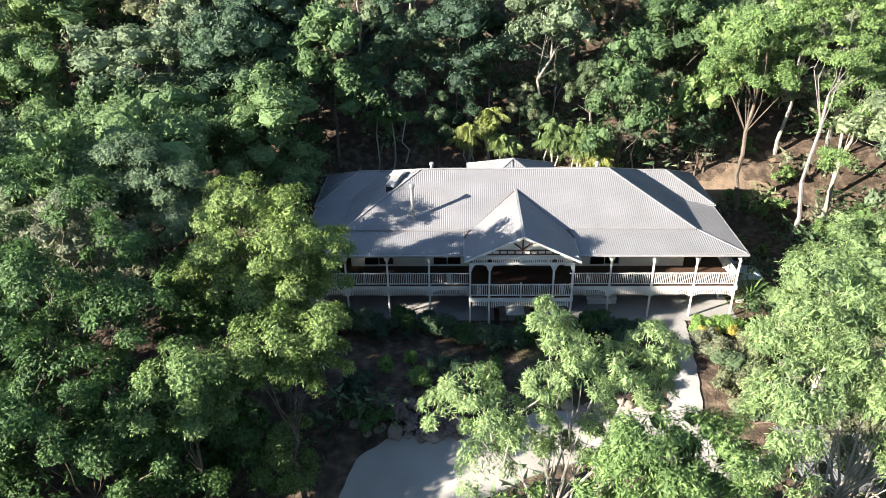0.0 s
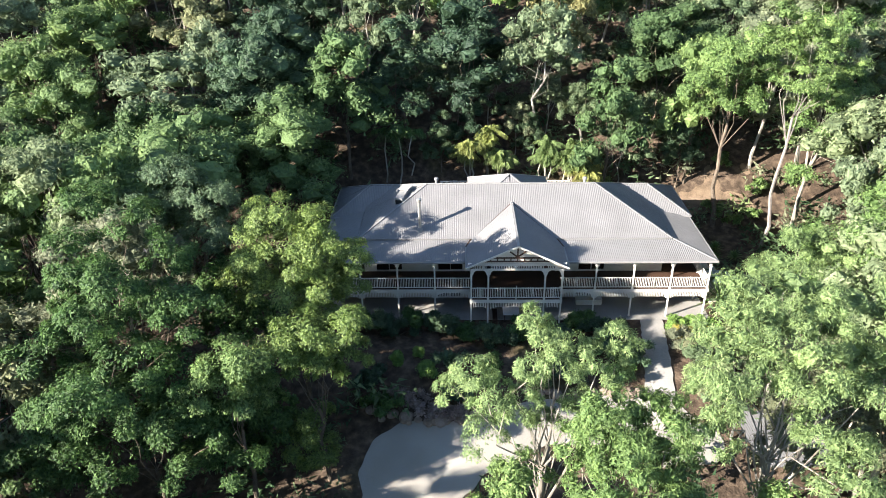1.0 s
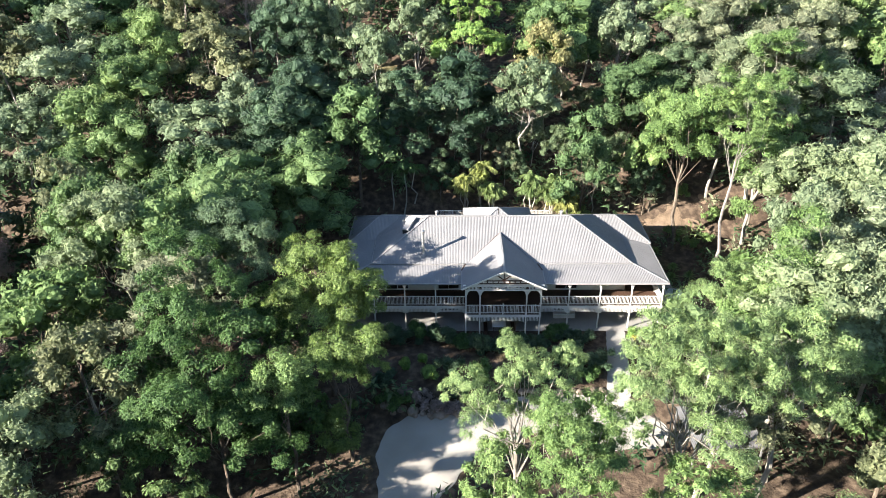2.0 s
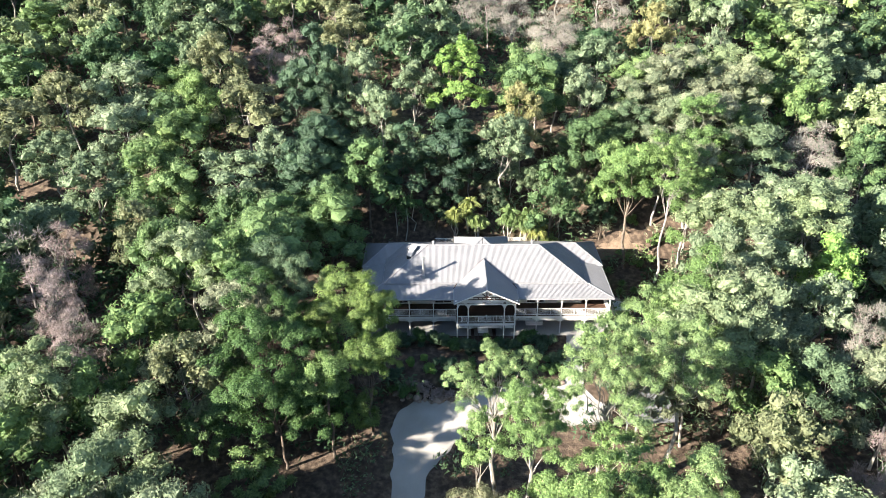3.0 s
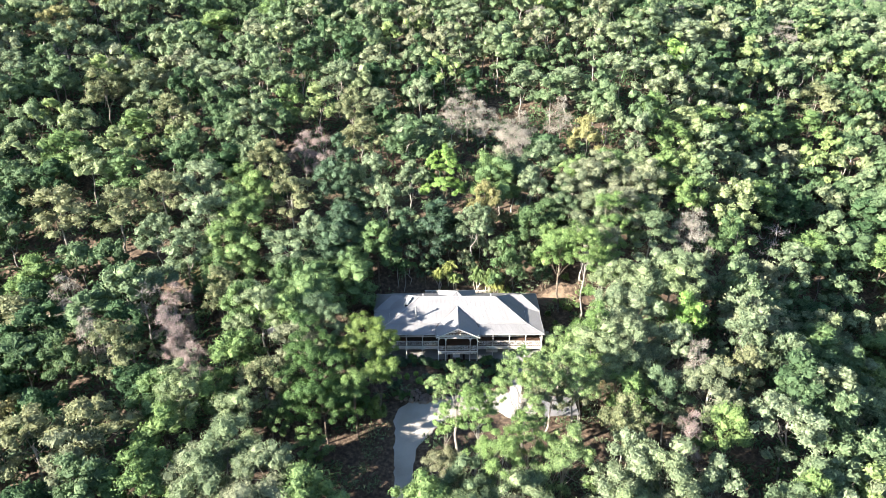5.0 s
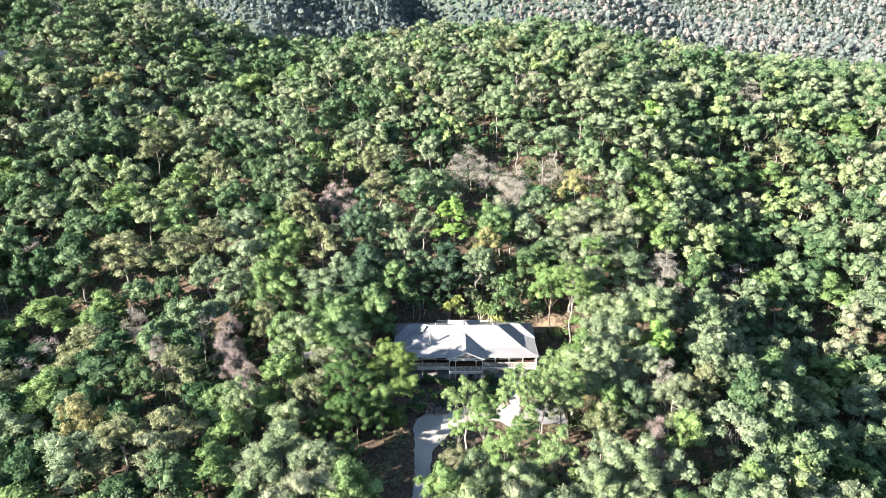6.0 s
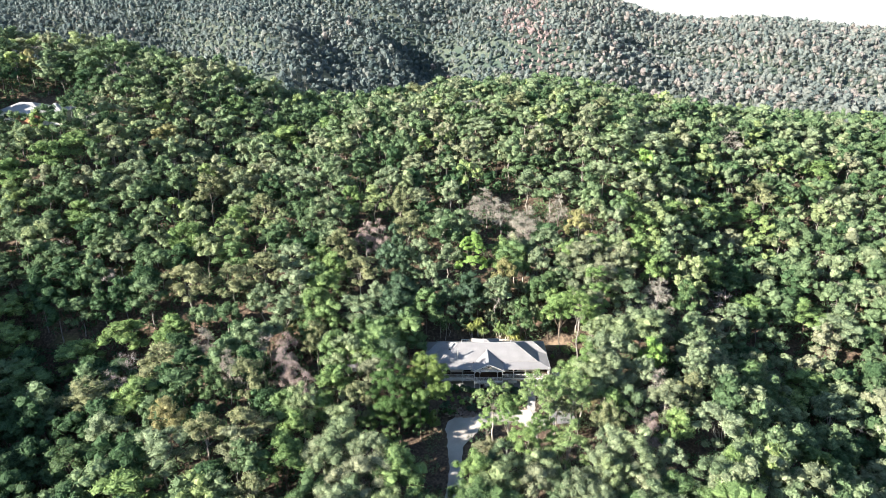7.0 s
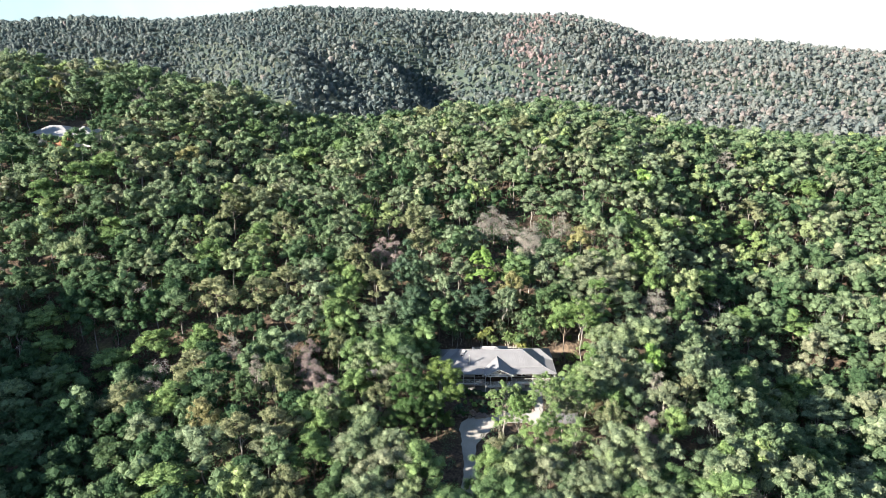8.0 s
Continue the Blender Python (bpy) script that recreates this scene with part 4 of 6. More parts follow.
def dome_plan(h, spread_r, count, r, low=0.35, puff=1.0):
    """A billowing crown: several lobes, each with clumps on its outer side."""
    clumps = []
    lobes = []
    mid = h * (low * 0.45 + 0.55)
    n = 9 + int(r.integers(3))
    for k in range(n):
        a = 2.399963 * k + 0.5 * r.random()
        f = math.sqrt(k / n)
        lobes.append((spread_r * 0.74 * f * math.cos(a), spread_r * 0.74 * f * math.sin(a), h * (0.80 - (0.52 - 0.35 * low) * f * f) + 0.05 * h * r.normal(), puff * spread_r * (0.43 - 0.07 * f + 0.06 * r.normal())))
    per = max(count // n, 3)
    for x, y, z, lr in lobes:
        lr = max(lr, 0.24 * spread_r)
        for k in range(per):
            v = 1 - 1.45 * (k + 0.5) / per
            a = k * 2.399963 + 6 * r.random()
            w = math.sqrt(max(1 - v * v, 0))
            q = 0.72 + 0.26 * r.random()
            clumps.append((x + lr * w * q * math.cos(a), y + lr * w * q * math.sin(a), z + lr * v * q * 0.9, lr * (0.27 + 0.13 * r.random()), 0.65 * x, 0.65 * y, 0.65 * (z - 0.25 * lr) + 0.35 * 0.45 * h))
    return np.array([0, 0, h * low * 1.1]), clumps, [(x, y, z, max(lr, 0.24 * spread_r)) for x, y, z, lr in lobes]


def timber(h, top, clumps, girth, r, sides=6, every=1, base=(0, 0, -0.6), forks=3):
    bm = bmesh.new()
    t = limb_points(base, top, 0, r, 5, 0.018)
    tube(bm, [Vector(p) for p in t], [girth * (1.15, 1.0, 0.9, 0.8, 0.7, 0.55)[i] for i in range(6)], sides + 1)
    for k, c in enumerate(clumps):
        if k % every:
            continue
        s = t[6 - forks + (k // every) % forks]
        e = np.array(c[:3]) - np.array([0, 0, c[3] * 0.2])
        p = limb_points(s, e, 0.05 * np.linalg.norm(e - s), r, 3)
        g = girth * (0.16 + 0.12 * r.random())
        tube(bm, [Vector(q) for q in p], [g, g * 0.75, g * 0.5, g * 0.2], max(sides - 2, 4))
    return bm


def tree(name, label, h, spread_r, kind, leaf_mat, bark, seed, count, per, length, width, droop, at=None, flat=0.8, low=0.35, group="", every=1, core=0.4, deep=0.5, sub=3, tight=0.55, tri=False, puff=1.0, heads=None, slim=1.0):
    r = np.random.default_rng(seed)
    top, clumps, lobes = head_plan(heads, r, count) if heads else gum_plan(h, spread_r, count, r, 0.6, deep, sub, tight, puff) if kind == "gum" else dome_plan(h, spread_r, count, r, low, puff)
    t = tagged(empty(name), label, "tree", group)
    part("trunk", timber(h, top, clumps, (0.009 * h + 0.04) * slim, r, every=every, forks=2 if heads else 3), bark, t)
    v, f = leaves(clumps, per, length, width, droop, flat, tri=tri, r=r)
    f = as_tris(f)
    if core:
        cv, cf = cores(clumps, core, r, flat)
        v, f = np.concatenate((v, cv)), np.concatenate((f, cf + len(v)))
    crown = new("crown", array_mesh("crown", v, f, leaf_mat))
    crown.parent = t
    if at:
        t.location = (at[0], at[1], hz(*at))
        t.rotation_euler.z = 0 if heads else seed * 1.7
    return t


# large trees close to the house
def headed(name, label, x, y, heads, leaf_mat, bark, seed, sub, per, length, width, droop, core=0.0, slim=1.0, every=7):
    """A tree standing at (x, y) whose leafy heads are given by their places in the world."""
    z = hz(x, y)
    own = [(a - x, b - y, c - z, d) for a, b, c, d in heads]
    return tree(name, label, max(h[2] + h[3] for h in own), 4.0, "gum", leaf_mat, bark, seed, sub, per, length, width, droop, (x, y), every=every, core=core, heads=own, slim=slim)


headed("mango_tree", "broad dense mango tree with bright leaf tips beside the house", -15.0, -8.6, [(-15.9, -7.5, 12.5, 2.1), (-17.7, -8.0, 11.4, 2.0), (-13.1, -9.0, 12.2, 2.0), (-11.7, -9.0, 10.6, 1.7), (-14.3, -10.5, 11.5, 1.8), (-17.1, -10.5, 10.8, 1.7), (-12.5, -11.0, 9.8, 1.7), (-15.0, -11.5, 9.3, 1.7), (-11.5, -9.0, 8.6, 1.4), (-15.2, -6.0, 10.2, 2.2), (-17.9, -9.6, 8.8, 1.8), (-14.0, -8.6, 9.4, 2.2), (-12.6, -7.0, 9.6, 1.8), (-13.4, -11.2, 7.6, 1.5)], M_DEEP, M_BROWNBARK, 11, 10, 330, 0.195, 0.068, 0.5, core=0.38)
headed("mango_tree", "low spreading mango tree in front of the house", -12.6, -15.2, [(-12.8, -15.5, 9.5, 1.7), (-10.8, -15.0, 9.5, 1.5), (-14.0, -16.0, 9.2, 1.4), (-12.3, -16.0, 7.4, 1.6), (-10.7, -15.4, 7.8, 1.4), (-12.2, -13.8, 8.4, 1.6), (-13.9, -14.6, 7.4, 1.6), (-13.4, -14.5, 1.9, 1.5), (-13.3, -15.0, 0.2, 1.3), (-14.4, -15.0, 1.0, 1.3)], M_DEEP, M_BROWNBARK, 12, 9, 330, 0.195, 0.068, 0.5, core=0.38)
headed("mango_tree", "young bright green mango tree above the drive", -16.3, -18.2, [(-16.1, -18.0, 9.3, 1.7), (-17.2, -18.5, 8.2, 1.5), (-15.6, -18.0, 7.4, 1.5), (-16.8, -17.2, 6.6, 1.5)], M_LIMEG, M_BROWNBARK, 16, 10, 330, 0.195, 0.068, 0.5, core=0.38)
headed("shade_tree", "tall dark glossy green shade tree", -22.8, -15.0, [(-25.2, -11.6, 15.4, 1.6), (-23.8, -9.4, 13.4, 1.6), (-24.8, -15.0, 14.2, 1.6), (-21.6, -11.4, 12.0, 1.5), (-22.6, -16.2, 13.0, 1.6), (-18.6, -16.6, 11.5, 1.6), (-23.6, -17.8, 11.6, 1.7), (-26.6, -17.4, 9.4, 1.7), (-22.4, -21.6, 9.6, 1.8), (-20.0, -18.2, 5.8, 1.7), (-20.2, -14.6, 11.0, 1.6), (-21.2, -18.4, 9.6, 1.8), (-24.6, -13.6, 11.0, 2.0), (-22.6, -14.0, 9.4, 2.2), (-19.6, -17.4, 8.4, 1.7), (-24.4, -19.6, 8.0, 1.9), (-26.4, -14.4, 11.6, 1.7)], M_DARKG, M_BROWNBARK, 13, 9, 300, 0.21, 0.085, 0.4, core=0.38)
headed("shade_tree", "dark glossy green shade tree above the drive", -21.0, -19.4, [(-24.5, -19.5, 7.9, 2.0), (-22.0, -19.5, 7.4, 1.9), (-19.7, -19.0, 6.6, 1.7), (-17.7, -18.5, 5.4, 1.6), (-25.9, -20.0, 5.2, 1.9), (-23.2, -20.5, 4.6, 1.8), (-17.0, -18.5, 2.6, 1.6), (-19.0, -19.5, 3.2, 1.6), (-21.2, -18.0, 5.0, 2.0)], M_DARKG, M_BROWNBARK, 15, 9, 300, 0.21, 0.085, 0.45, core=0.38)
headed("shade_tree", "rounded grey-green tree beside the house", -23.8, -2.8, [(-26.1, -2.0, 12.8, 1.93), (-23.7, -2.0, 13.0, 1.85), (-21.6, -3.0, 12.0, 1.68), (-24.7, -3.5, 11.3, 1.85), (-26.7, -4.0, 11.9, 1.68), (-20.2, -6.6, 10.9, 1.26), (-23.4, -1.0, 10.3, 2.18), (-21.9, -4.8, 9.9, 1.6), (-25.6, -2.6, 9.5, 2.02)], M_GREYB, M_BROWNBARK, 14, 10, 280, 0.19, 0.068, 0.4, core=0.38)
# Hidden behind the mango; added to keep low sun off the patio.
tree("shade_tree", "low dense dark shrubby tree added under the taller crowns", 9.5, 3.6, "dome", M_DARKG, M_BROWNBARK, 38, 90, 130, 0.28, 0.11, 0.4, (-19.6, -6.4), low=0.1, every=3, puff=1.16, core=0.45)
for x, y, tall, wide, seed in ((-18.6, -12.6, 8.0, 3.2, 47), (-16.4, -14.2, 6.5, 2.6, 48), (-19.2, -15.6, 6.0, 2.6, 49), (-27.4, -12.0, 10.5, 3.6, 50), (-28.0, -19.4, 9.5, 3.4, 51), (-22.6, -24.4, 8.0, 3.4, 52)):
    # Outer ones get lighter leaves, standing in for sun that reaches them.
    tree("shade_tree", "low dense dark shrubby tree added under the taller crowns", tall, wide, "dome", M_BROAD if x < -24 or y < -22 else M_DARKG, M_BROWNBARK, seed, 60, 120, 0.28, 0.11, 0.4, (x, y), low=0.1, every=5, puff=1.16, core=0.5)
headed("gum_tree", "open gum tree with pale limbs and leafy heads before the house", -0.6, -24.8, [(-1.5, -25.5, 17.1, 0.76), (-1.1, -25.3, 16.4, 0.67), (1.7, -24.5, 15.9, 0.67), (2.3, -24.5, 15.1, 0.67), (-1.6, -26.0, 15.5, 0.67), (-0.6, -26.0, 15.5, 0.84), (0.5, -25.5, 15.5, 0.76), (1.8, -25.0, 14.5, 0.76), (-3.7, -25.5, 14.9, 0.92), (-4.4, -25.5, 13.8, 0.84), (-3.1, -26.0, 14.2, 0.84), (-1.7, -25.5, 13.8, 0.76), (-3.5, -26.0, 12.0, 1.01), (-2.1, -25.5, 12.3, 0.84), (-0.9, -25.0, 11.8, 0.67), (0.4, -25.0, 13.0, 0.67), (-0.2, -23.8, 14.8, 0.84)], M_GREYG, M_BARK, 21, 8, 210, 0.17, 0.036, 0.8, slim=1.0)
headed("gum_tree", "leafy bright green gum tree beside the drive", 2.0, -27.8, [(0.8, -27.0, 14.2, 1.1), (2.1, -27.0, 13.9, 1.2), (3.4, -27.0, 13.7, 1.1), (0.2, -27.5, 13.3, 1.1), (1.6, -28.0, 13.1, 1.3), (3.2, -27.5, 12.7, 1.2), (0.7, -28.5, 12.3, 1.2), (2.0, -29.0, 12.5, 1.3), (4.0, -27.5, 11.6, 1.0), (1.6, -26.4, 12.2, 1.4), (3.4, -28.6, 11.2, 1.3), (0.4, -29.4, 10.8, 1.3), (2.4, -29.8, 10.6, 1.4)], M_LIMEG, M_BARK, 22, 9, 240, 0.18, 0.045, 0.7, core=0.45)
headed("gum_tree", "small bright green gum tree beside the drive", -2.2, -28.6, [(-1.9, -28.0, 11.6, 1.2), (-3.0, -28.6, 10.4, 1.2), (-1.4, -29.4, 10.2, 1.2), (-2.4, -29.6, 8.8, 1.2)], M_LIMEG, M_BARK, 39, 9, 170, 0.2, 0.06, 0.7, core=0.45)
headed("gum_tree", "large spreading pale green gum tree beside the parking area", 9.0, -24.6, [(7.2, -23.5, 16.9, 1.5), (9.1, -22.6, 16.6, 1.8), (6.2, -24.0, 16.2, 1.3), (7.9, -24.0, 15.6, 1.5), (9.8, -23.5, 15.8, 1.5), (11.9, -22.6, 15.7, 1.8), (5.8, -25.4, 15.1, 1.4), (7.1, -25.4, 14.7, 1.4), (8.8, -25.4, 15.0, 1.5), (10.8, -24.4, 14.5, 1.6), (9.2, -26.3, 13.8, 1.4), (11.5, -25.4, 13.6, 1.3), (5.4, -26.3, 14.1, 1.1), (9.8, -27.3, 12.4, 1.4), (4.9, -27.3, 13.3, 1.1), (13.3, -24.1, 14.1, 1.5), (10.6, -21.4, 14.7, 1.6), (9.9, -28.2, 11.7, 1.4)], M_GREYG, M_BARK, 23, 9, 230, 0.18, 0.038, 0.8, core=0.45)
headed("gum_tree", "pale green gum tree beside the carport", 16.6, -20.6, [(15.4, -20.0, 14.6, 1.7), (17.6, -20.4, 15.0, 1.8), (16.6, -22.2, 13.6, 1.6), (18.8, -21.6, 13.2, 1.7), (14.6, -21.6, 12.2, 1.5), (17.4, -18.6, 13.0, 1.7), (19.6, -19.6, 12.0, 1.6), (16.4, -23.6, 11.4, 1.5), (18.6, -23.4, 10.8, 1.5)], M_GREYG, M_BARK, 24, 9, 210, 0.19, 0.042, 0.8, core=0.45)
headed("gum_tree", "low olive-green gum tree beside the carport", 13.4, -18.6, [(12.2, -18.8, 10.2, 1.6), (14.4, -18.4, 10.6, 1.7), (13.0, -19.8, 8.8, 1.5), (15.4, -19.6, 9.2, 1.6), (16.6, -17.8, 9.6, 1.6), (14.8, -17.0, 8.4, 1.6), (11.2, -20.2, 8.2, 1.3), (12.0, -21.6, 8.4, 1.8), (14.6, -22.0, 8.0, 1.8), (17.2, -21.2, 8.4, 1.9), (10.4, -23.0, 8.6, 1.6), (18.2, -16.2, 8.0, 1.8), (16.6, -14.6, 7.4, 1.6)], M_GUMO, M_BARK, 53, 8, 170, 0.2, 0.055, 0.8, core=0.5)
headed("gum_tree", "small pale gum tree overhanging the carport", 19.4, -17.0, [(15.6, -16.4, 6.4, 1.7), (17.6, -17.4, 6.8, 1.9), (19.2, -15.8, 6.6, 1.8), (17.2, -15.0, 8.2, 1.7), (20.2, -18.0, 7.6, 1.8)], M_GREYG, M_BARK, 54, 8, 170, 0.2, 0.055, 0.8, core=0.5)
tree("gum_tree", "pale green gum tree beside the garden path", 13.2, 4.2, "gum", M_GREYG, M_BARK, 34, 18, 300, 0.19, 0.042, 0.8, (16.4, -9.2), every=5, deep=0.5, tight=0.8, sub=6, core=0.45, puff=0.85)
headed("gum_tree", "tall gum tree with a long pale trunk on the bank", 24.0, 11.6, [(21.1, 10.0, 21.1, 2.0), (23.4, 9.5, 20.0, 2.1), (25.7, 9.5, 17.8, 2.2), (23.0, 9.0, 17.0, 1.8), (24.4, 11.6, 19.0, 2.0), (26.6, 11.0, 15.4, 1.8), (22.4, 11.6, 18.4, 1.8)], M_LIMEG, M_DRYBARK, 25, 10, 190, 0.22, 0.075, 0.6, core=0.4, slim=0.7, every=10)
headed("forest_tree", "bright green broad-leaved tree beside the bank", 20.4, 14.6, [(16.6, 13.4, 15.0, 1.9), (18.4, 13.0, 17.6, 2.2), (20.0, 13.0, 18.8, 2.0), (20.4, 12.5, 16.0, 2.1), (18.8, 13.0, 13.2, 1.8), (19.6, 15.2, 16.6, 2.2), (21.8, 14.6, 16.4, 2.0), (17.6, 14.8, 14.2, 1.9), (21.4, 13.4, 13.6, 1.7)], M_LIMEG, M_BROWNBARK, 32, 10, 200, 0.24, 0.09, 0.5, core=0.45)
tree("gum_tree", "slender gum tree with bright leaves on the bank", 18.0, 3.8, "gum", M_LIMEG, M_BARK, 35, 14, 180, 0.25, 0.09, 0.6, (27.6, 13.8), every=9, core=0.45, sub=6, tight=0.8)
tree("gum_tree", "slender gum tree with bright leaves behind the bank", 20.0, 4.2, "gum", M_LIMEG, M_BARK, 36, 15, 180, 0.25, 0.09, 0.6, (30.0, 20.0), every=9, core=0.45, sub=6, tight=0.8)
tree("gum_tree", "gum tree with fresh green foliage", 16.0, 4.8, "gum", M_LIMEG, M_BARK, 26, 18, 220, 0.24, 0.08, 0.7, (22.6, -6.6), every=5, core=0.45, sub=6, tight=0.8)
tree("gum_tree", "pale straw-green gum tree beside the drive", 12.6, 3.6, "gum", M_GUMO, M_BARK, 27, 18, 190, 0.22, 0.06, 0.8, (-2.2, -33.4), every=5, core=0.45, sub=6, tight=0.8)
tree("gum_tree", "leafy bright gum tree below the parking area", 19.0, 4.8, "dome", M_LIMEG, M_BARK, 28, 70, 260, 0.23, 0.075, 0.6, (4.9, -33.0), low=0.3, every=3, core=0.45)
tree("gum_tree", "leafy fresh green tree below the parking area", 19.0, 4.8, "dome", M_LIMEG, M_BARK, 37, 60, 240, 0.23, 0.075, 0.6, (9.0, -30.4), low=0.3, every=3, core=0.45)
tree("gum_tree", "leafy pale gum tree below the carport", 17.5, 4.4, "gum", M_GREYG, M_BARK, 29, 15, 190, 0.22, 0.065, 0.7, (13.6, -33.0), every=5, core=0.45, sub=6, tight=0.8)
tree("forest_tree", "tree with bright lime-green foliage in the woods", 19.5, 5.0, "dome", M_LIME, M_BROWNBARK, 31, 120, 130, 0.32, 0.15, 0.4, (-2.4, 34.6), low=0.3, every=9, tri=True, core=0.5)

# patterns for the rest of the woods: whole trees, copied, and light ones joined into one wood
def puffs(lobes, sub, r, out=0.7, size=0.56):
    """Small rounded clumps over the outer side of each lobe: (x, y, z, radius)."""
    made = []
    for x, y, z, lr in lobes:
        for k in range(sub):
            v = 1 - 1.3 * (k + 0.5) / sub
            a = 2.399963 * k + 6.28 * r.random()
            w = math.sqrt(max(1 - v * v, 0)) * lr * out
            made.append((x + w * math.cos(a), y + w * math.sin(a), z + 0.85 * lr * out * v, lr * (size + 0.16 * (r.random() - 0.5))))
    return made


def crown_of(clumps, per, length, width, r, core=0.74):
    """A crown of leafy clumps: uneven masses under many short blades that lie on their outside."""
    c = np.asarray(clumps, float)
    at = np.repeat(np.arange(len(c)), per)
    n = len(at)
    d = unit(r.normal(size=(n, 3)))
    d[:, 2] = np.where(d[:, 2] < -0.45, -d[:, 2], d[:, 2])
    p = c[at, :3] + d * (c[at, 3] * (0.78 + 0.42 * r.random(n) ** 1.5))[:, None] * np.array([1, 1, 0.88])
    gap = np.linalg.norm(p[:, None, :] - c[None, :, :3], axis=2) / c[None, :, 3]
    gap[np.arange(n), at] = 9
    keep = gap.min(1) > 0.72
    p, d = p[keep], d[keep]
    n = len(p)
    face = unit(d + r.normal(size=(n, 3)) * 0.5 + np.array([0, 0, 0.1]))
    a = unit(np.cross(face, r.normal(size=(n, 3))) + np.array([0, 0, -0.35]))
    b = unit(np.cross(face, a))
    k = (0.6 + 0.8 * r.random(n))[:, None]
    la, wb = a * length * k, b * width * k * 0.5
    v = np.stack((p - wb - la * 0.4, p + wb - la * 0.4, p + la * 0.6), 1).reshape(-1, 3)
    cv, cf = cores(clumps, core, r, 0.88, 0.3, ICO, ICO_F)
    return np.concatenate((v, cv)), np.concatenate((np.arange(3 * n).reshape(-1, 3), cf + 3 * n))


def woods_plan(kind, r, lobes_n):
    """Trunk top and lobes of a tree in the woods, 15.5 m high with a crown about 4 m in radius."""
    if kind == "gum":
        top, _, lobes = gum_plan(15.0, 3.8, lobes_n, r, 0.5, 0.42, 1, 0.5, 1.25)
    else:
        top, _, lobes = dome_plan(15.0, 4.2, 9, r, 0.3, 1.2)
    return top, lobes


def woods_tree(name, label, kind, leaf_mat, bark, seed, sub, per, length, width, group):
    """A whole tree of the woods, to be copied."""
    r = np.random.default_rng(seed)
    top, lobes = woods_plan(kind, r, 10 + seed % 3)
    t = tagged(empty(name), label, "tree", group)
    part("trunk", timber(15, top, lobes, 0.15 if kind == "gum" else 0.18, r, 5, forks=3), bark, t)
    crown = new("crown", array_mesh("crown", *crown_of(puffs(lobes, sub, r, 0.74, 0.5), per, length, width, r), leaf_mat))
    crown.parent = t
    return t


NEAR_GROUP = "trees of the near woods"
GUMS = [woods_tree("gum_tree", "open-crowned grey-green gum tree with a pale trunk", "gum", M_GUM, M_BARK, 40 + k, 4, 135, 0.26, 0.125, NEAR_GROUP) for k in range(6)]
DOMES = [woods_tree("forest_tree", "dense green rainforest tree in the woods", "dome", M_BROAD, M_BROWNBARK, 60 + k, 5, 115, 0.26, 0.135, NEAR_GROUP) for k in range(4)]
DARKS = [woods_tree("forest_tree", "leafy understorey tree with woodland shade coloured into its leaves", "dome", M_DARK_SHADE, M_BROWNBARK, 75 + k, 5, 110, 0.26, 0.13, NEAR_GROUP) for k in range(3)]
DRYS = [tree("bare_tree", "nearly leafless pinkish-brown tree in the woods", 14.5, 3.0, "gum", M_DRY, M_DRYBARK, 70 + k, 14, 120, 0.6, 0.04, -0.5, group=NEAR_GROUP, core=0, slim=0.6, tri=True, deep=0.55) for k in range(2)]
BARES = [tree("bare_tree", "bare grey-limbed tree with a few twigs in the woods", 14.5, 3.2, "gum", M_TWIG, M_DRYBARK, 72 + k, 14, 100, 0.6, 0.04, -0.5, group=NEAR_GROUP, core=0, slim=0.6, tri=True, deep=0.55) for k in range(2)]
PALES = [woods_tree("gum_tree", "pale grey-green gum tree standing in the woods", "gum", M_PALEG, M_BARK, 400 + k, 4, 70, 0.38, 0.2, NEAR_GROUP) for k in range(3)]
OLIVES = [woods_tree("gum_tree", "olive-green gum tree standing in the woods", "gum", M_OLIVE, M_BARK, 410 + k, 4, 70, 0.38, 0.2, NEAR_GROUP) for k in range(3)]
MIDS = [woods_tree("forest_tree", "fresh green rounded tree standing in the woods", "dome", M_MIDG, M_BROWNBARK, 420 + k, 5, 60, 0.38, 0.21, NEAR_GROUP) for k in range(3)]
DEEPS = [woods_tree("forest_tree", "deep green rounded tree standing in the woods", "dome", M_BROAD, M_BROWNBARK, 430 + k, 5, 60, 0.38, 0.21, NEAR_GROUP) for k in range(2)]
KHAKIS = [woods_tree("gum_tree", "yellowish-green gum tree standing in the woods", "gum", M_KHAKI, M_BARK, 440, 4, 70, 0.38, 0.2, NEAR_GROUP)]
LIMES = [woods_tree("forest_tree", "bright lime-green tree standing in the woods", "dome", M_LIME, M_BROWNBARK, 445, 5, 60, 0.38, 0.21, NEAR_GROUP)]
PATTERNS = GUMS + DOMES + DARKS + DRYS + BARES + PALES + OLIVES + MIDS + DEEPS + KHAKIS + LIMES

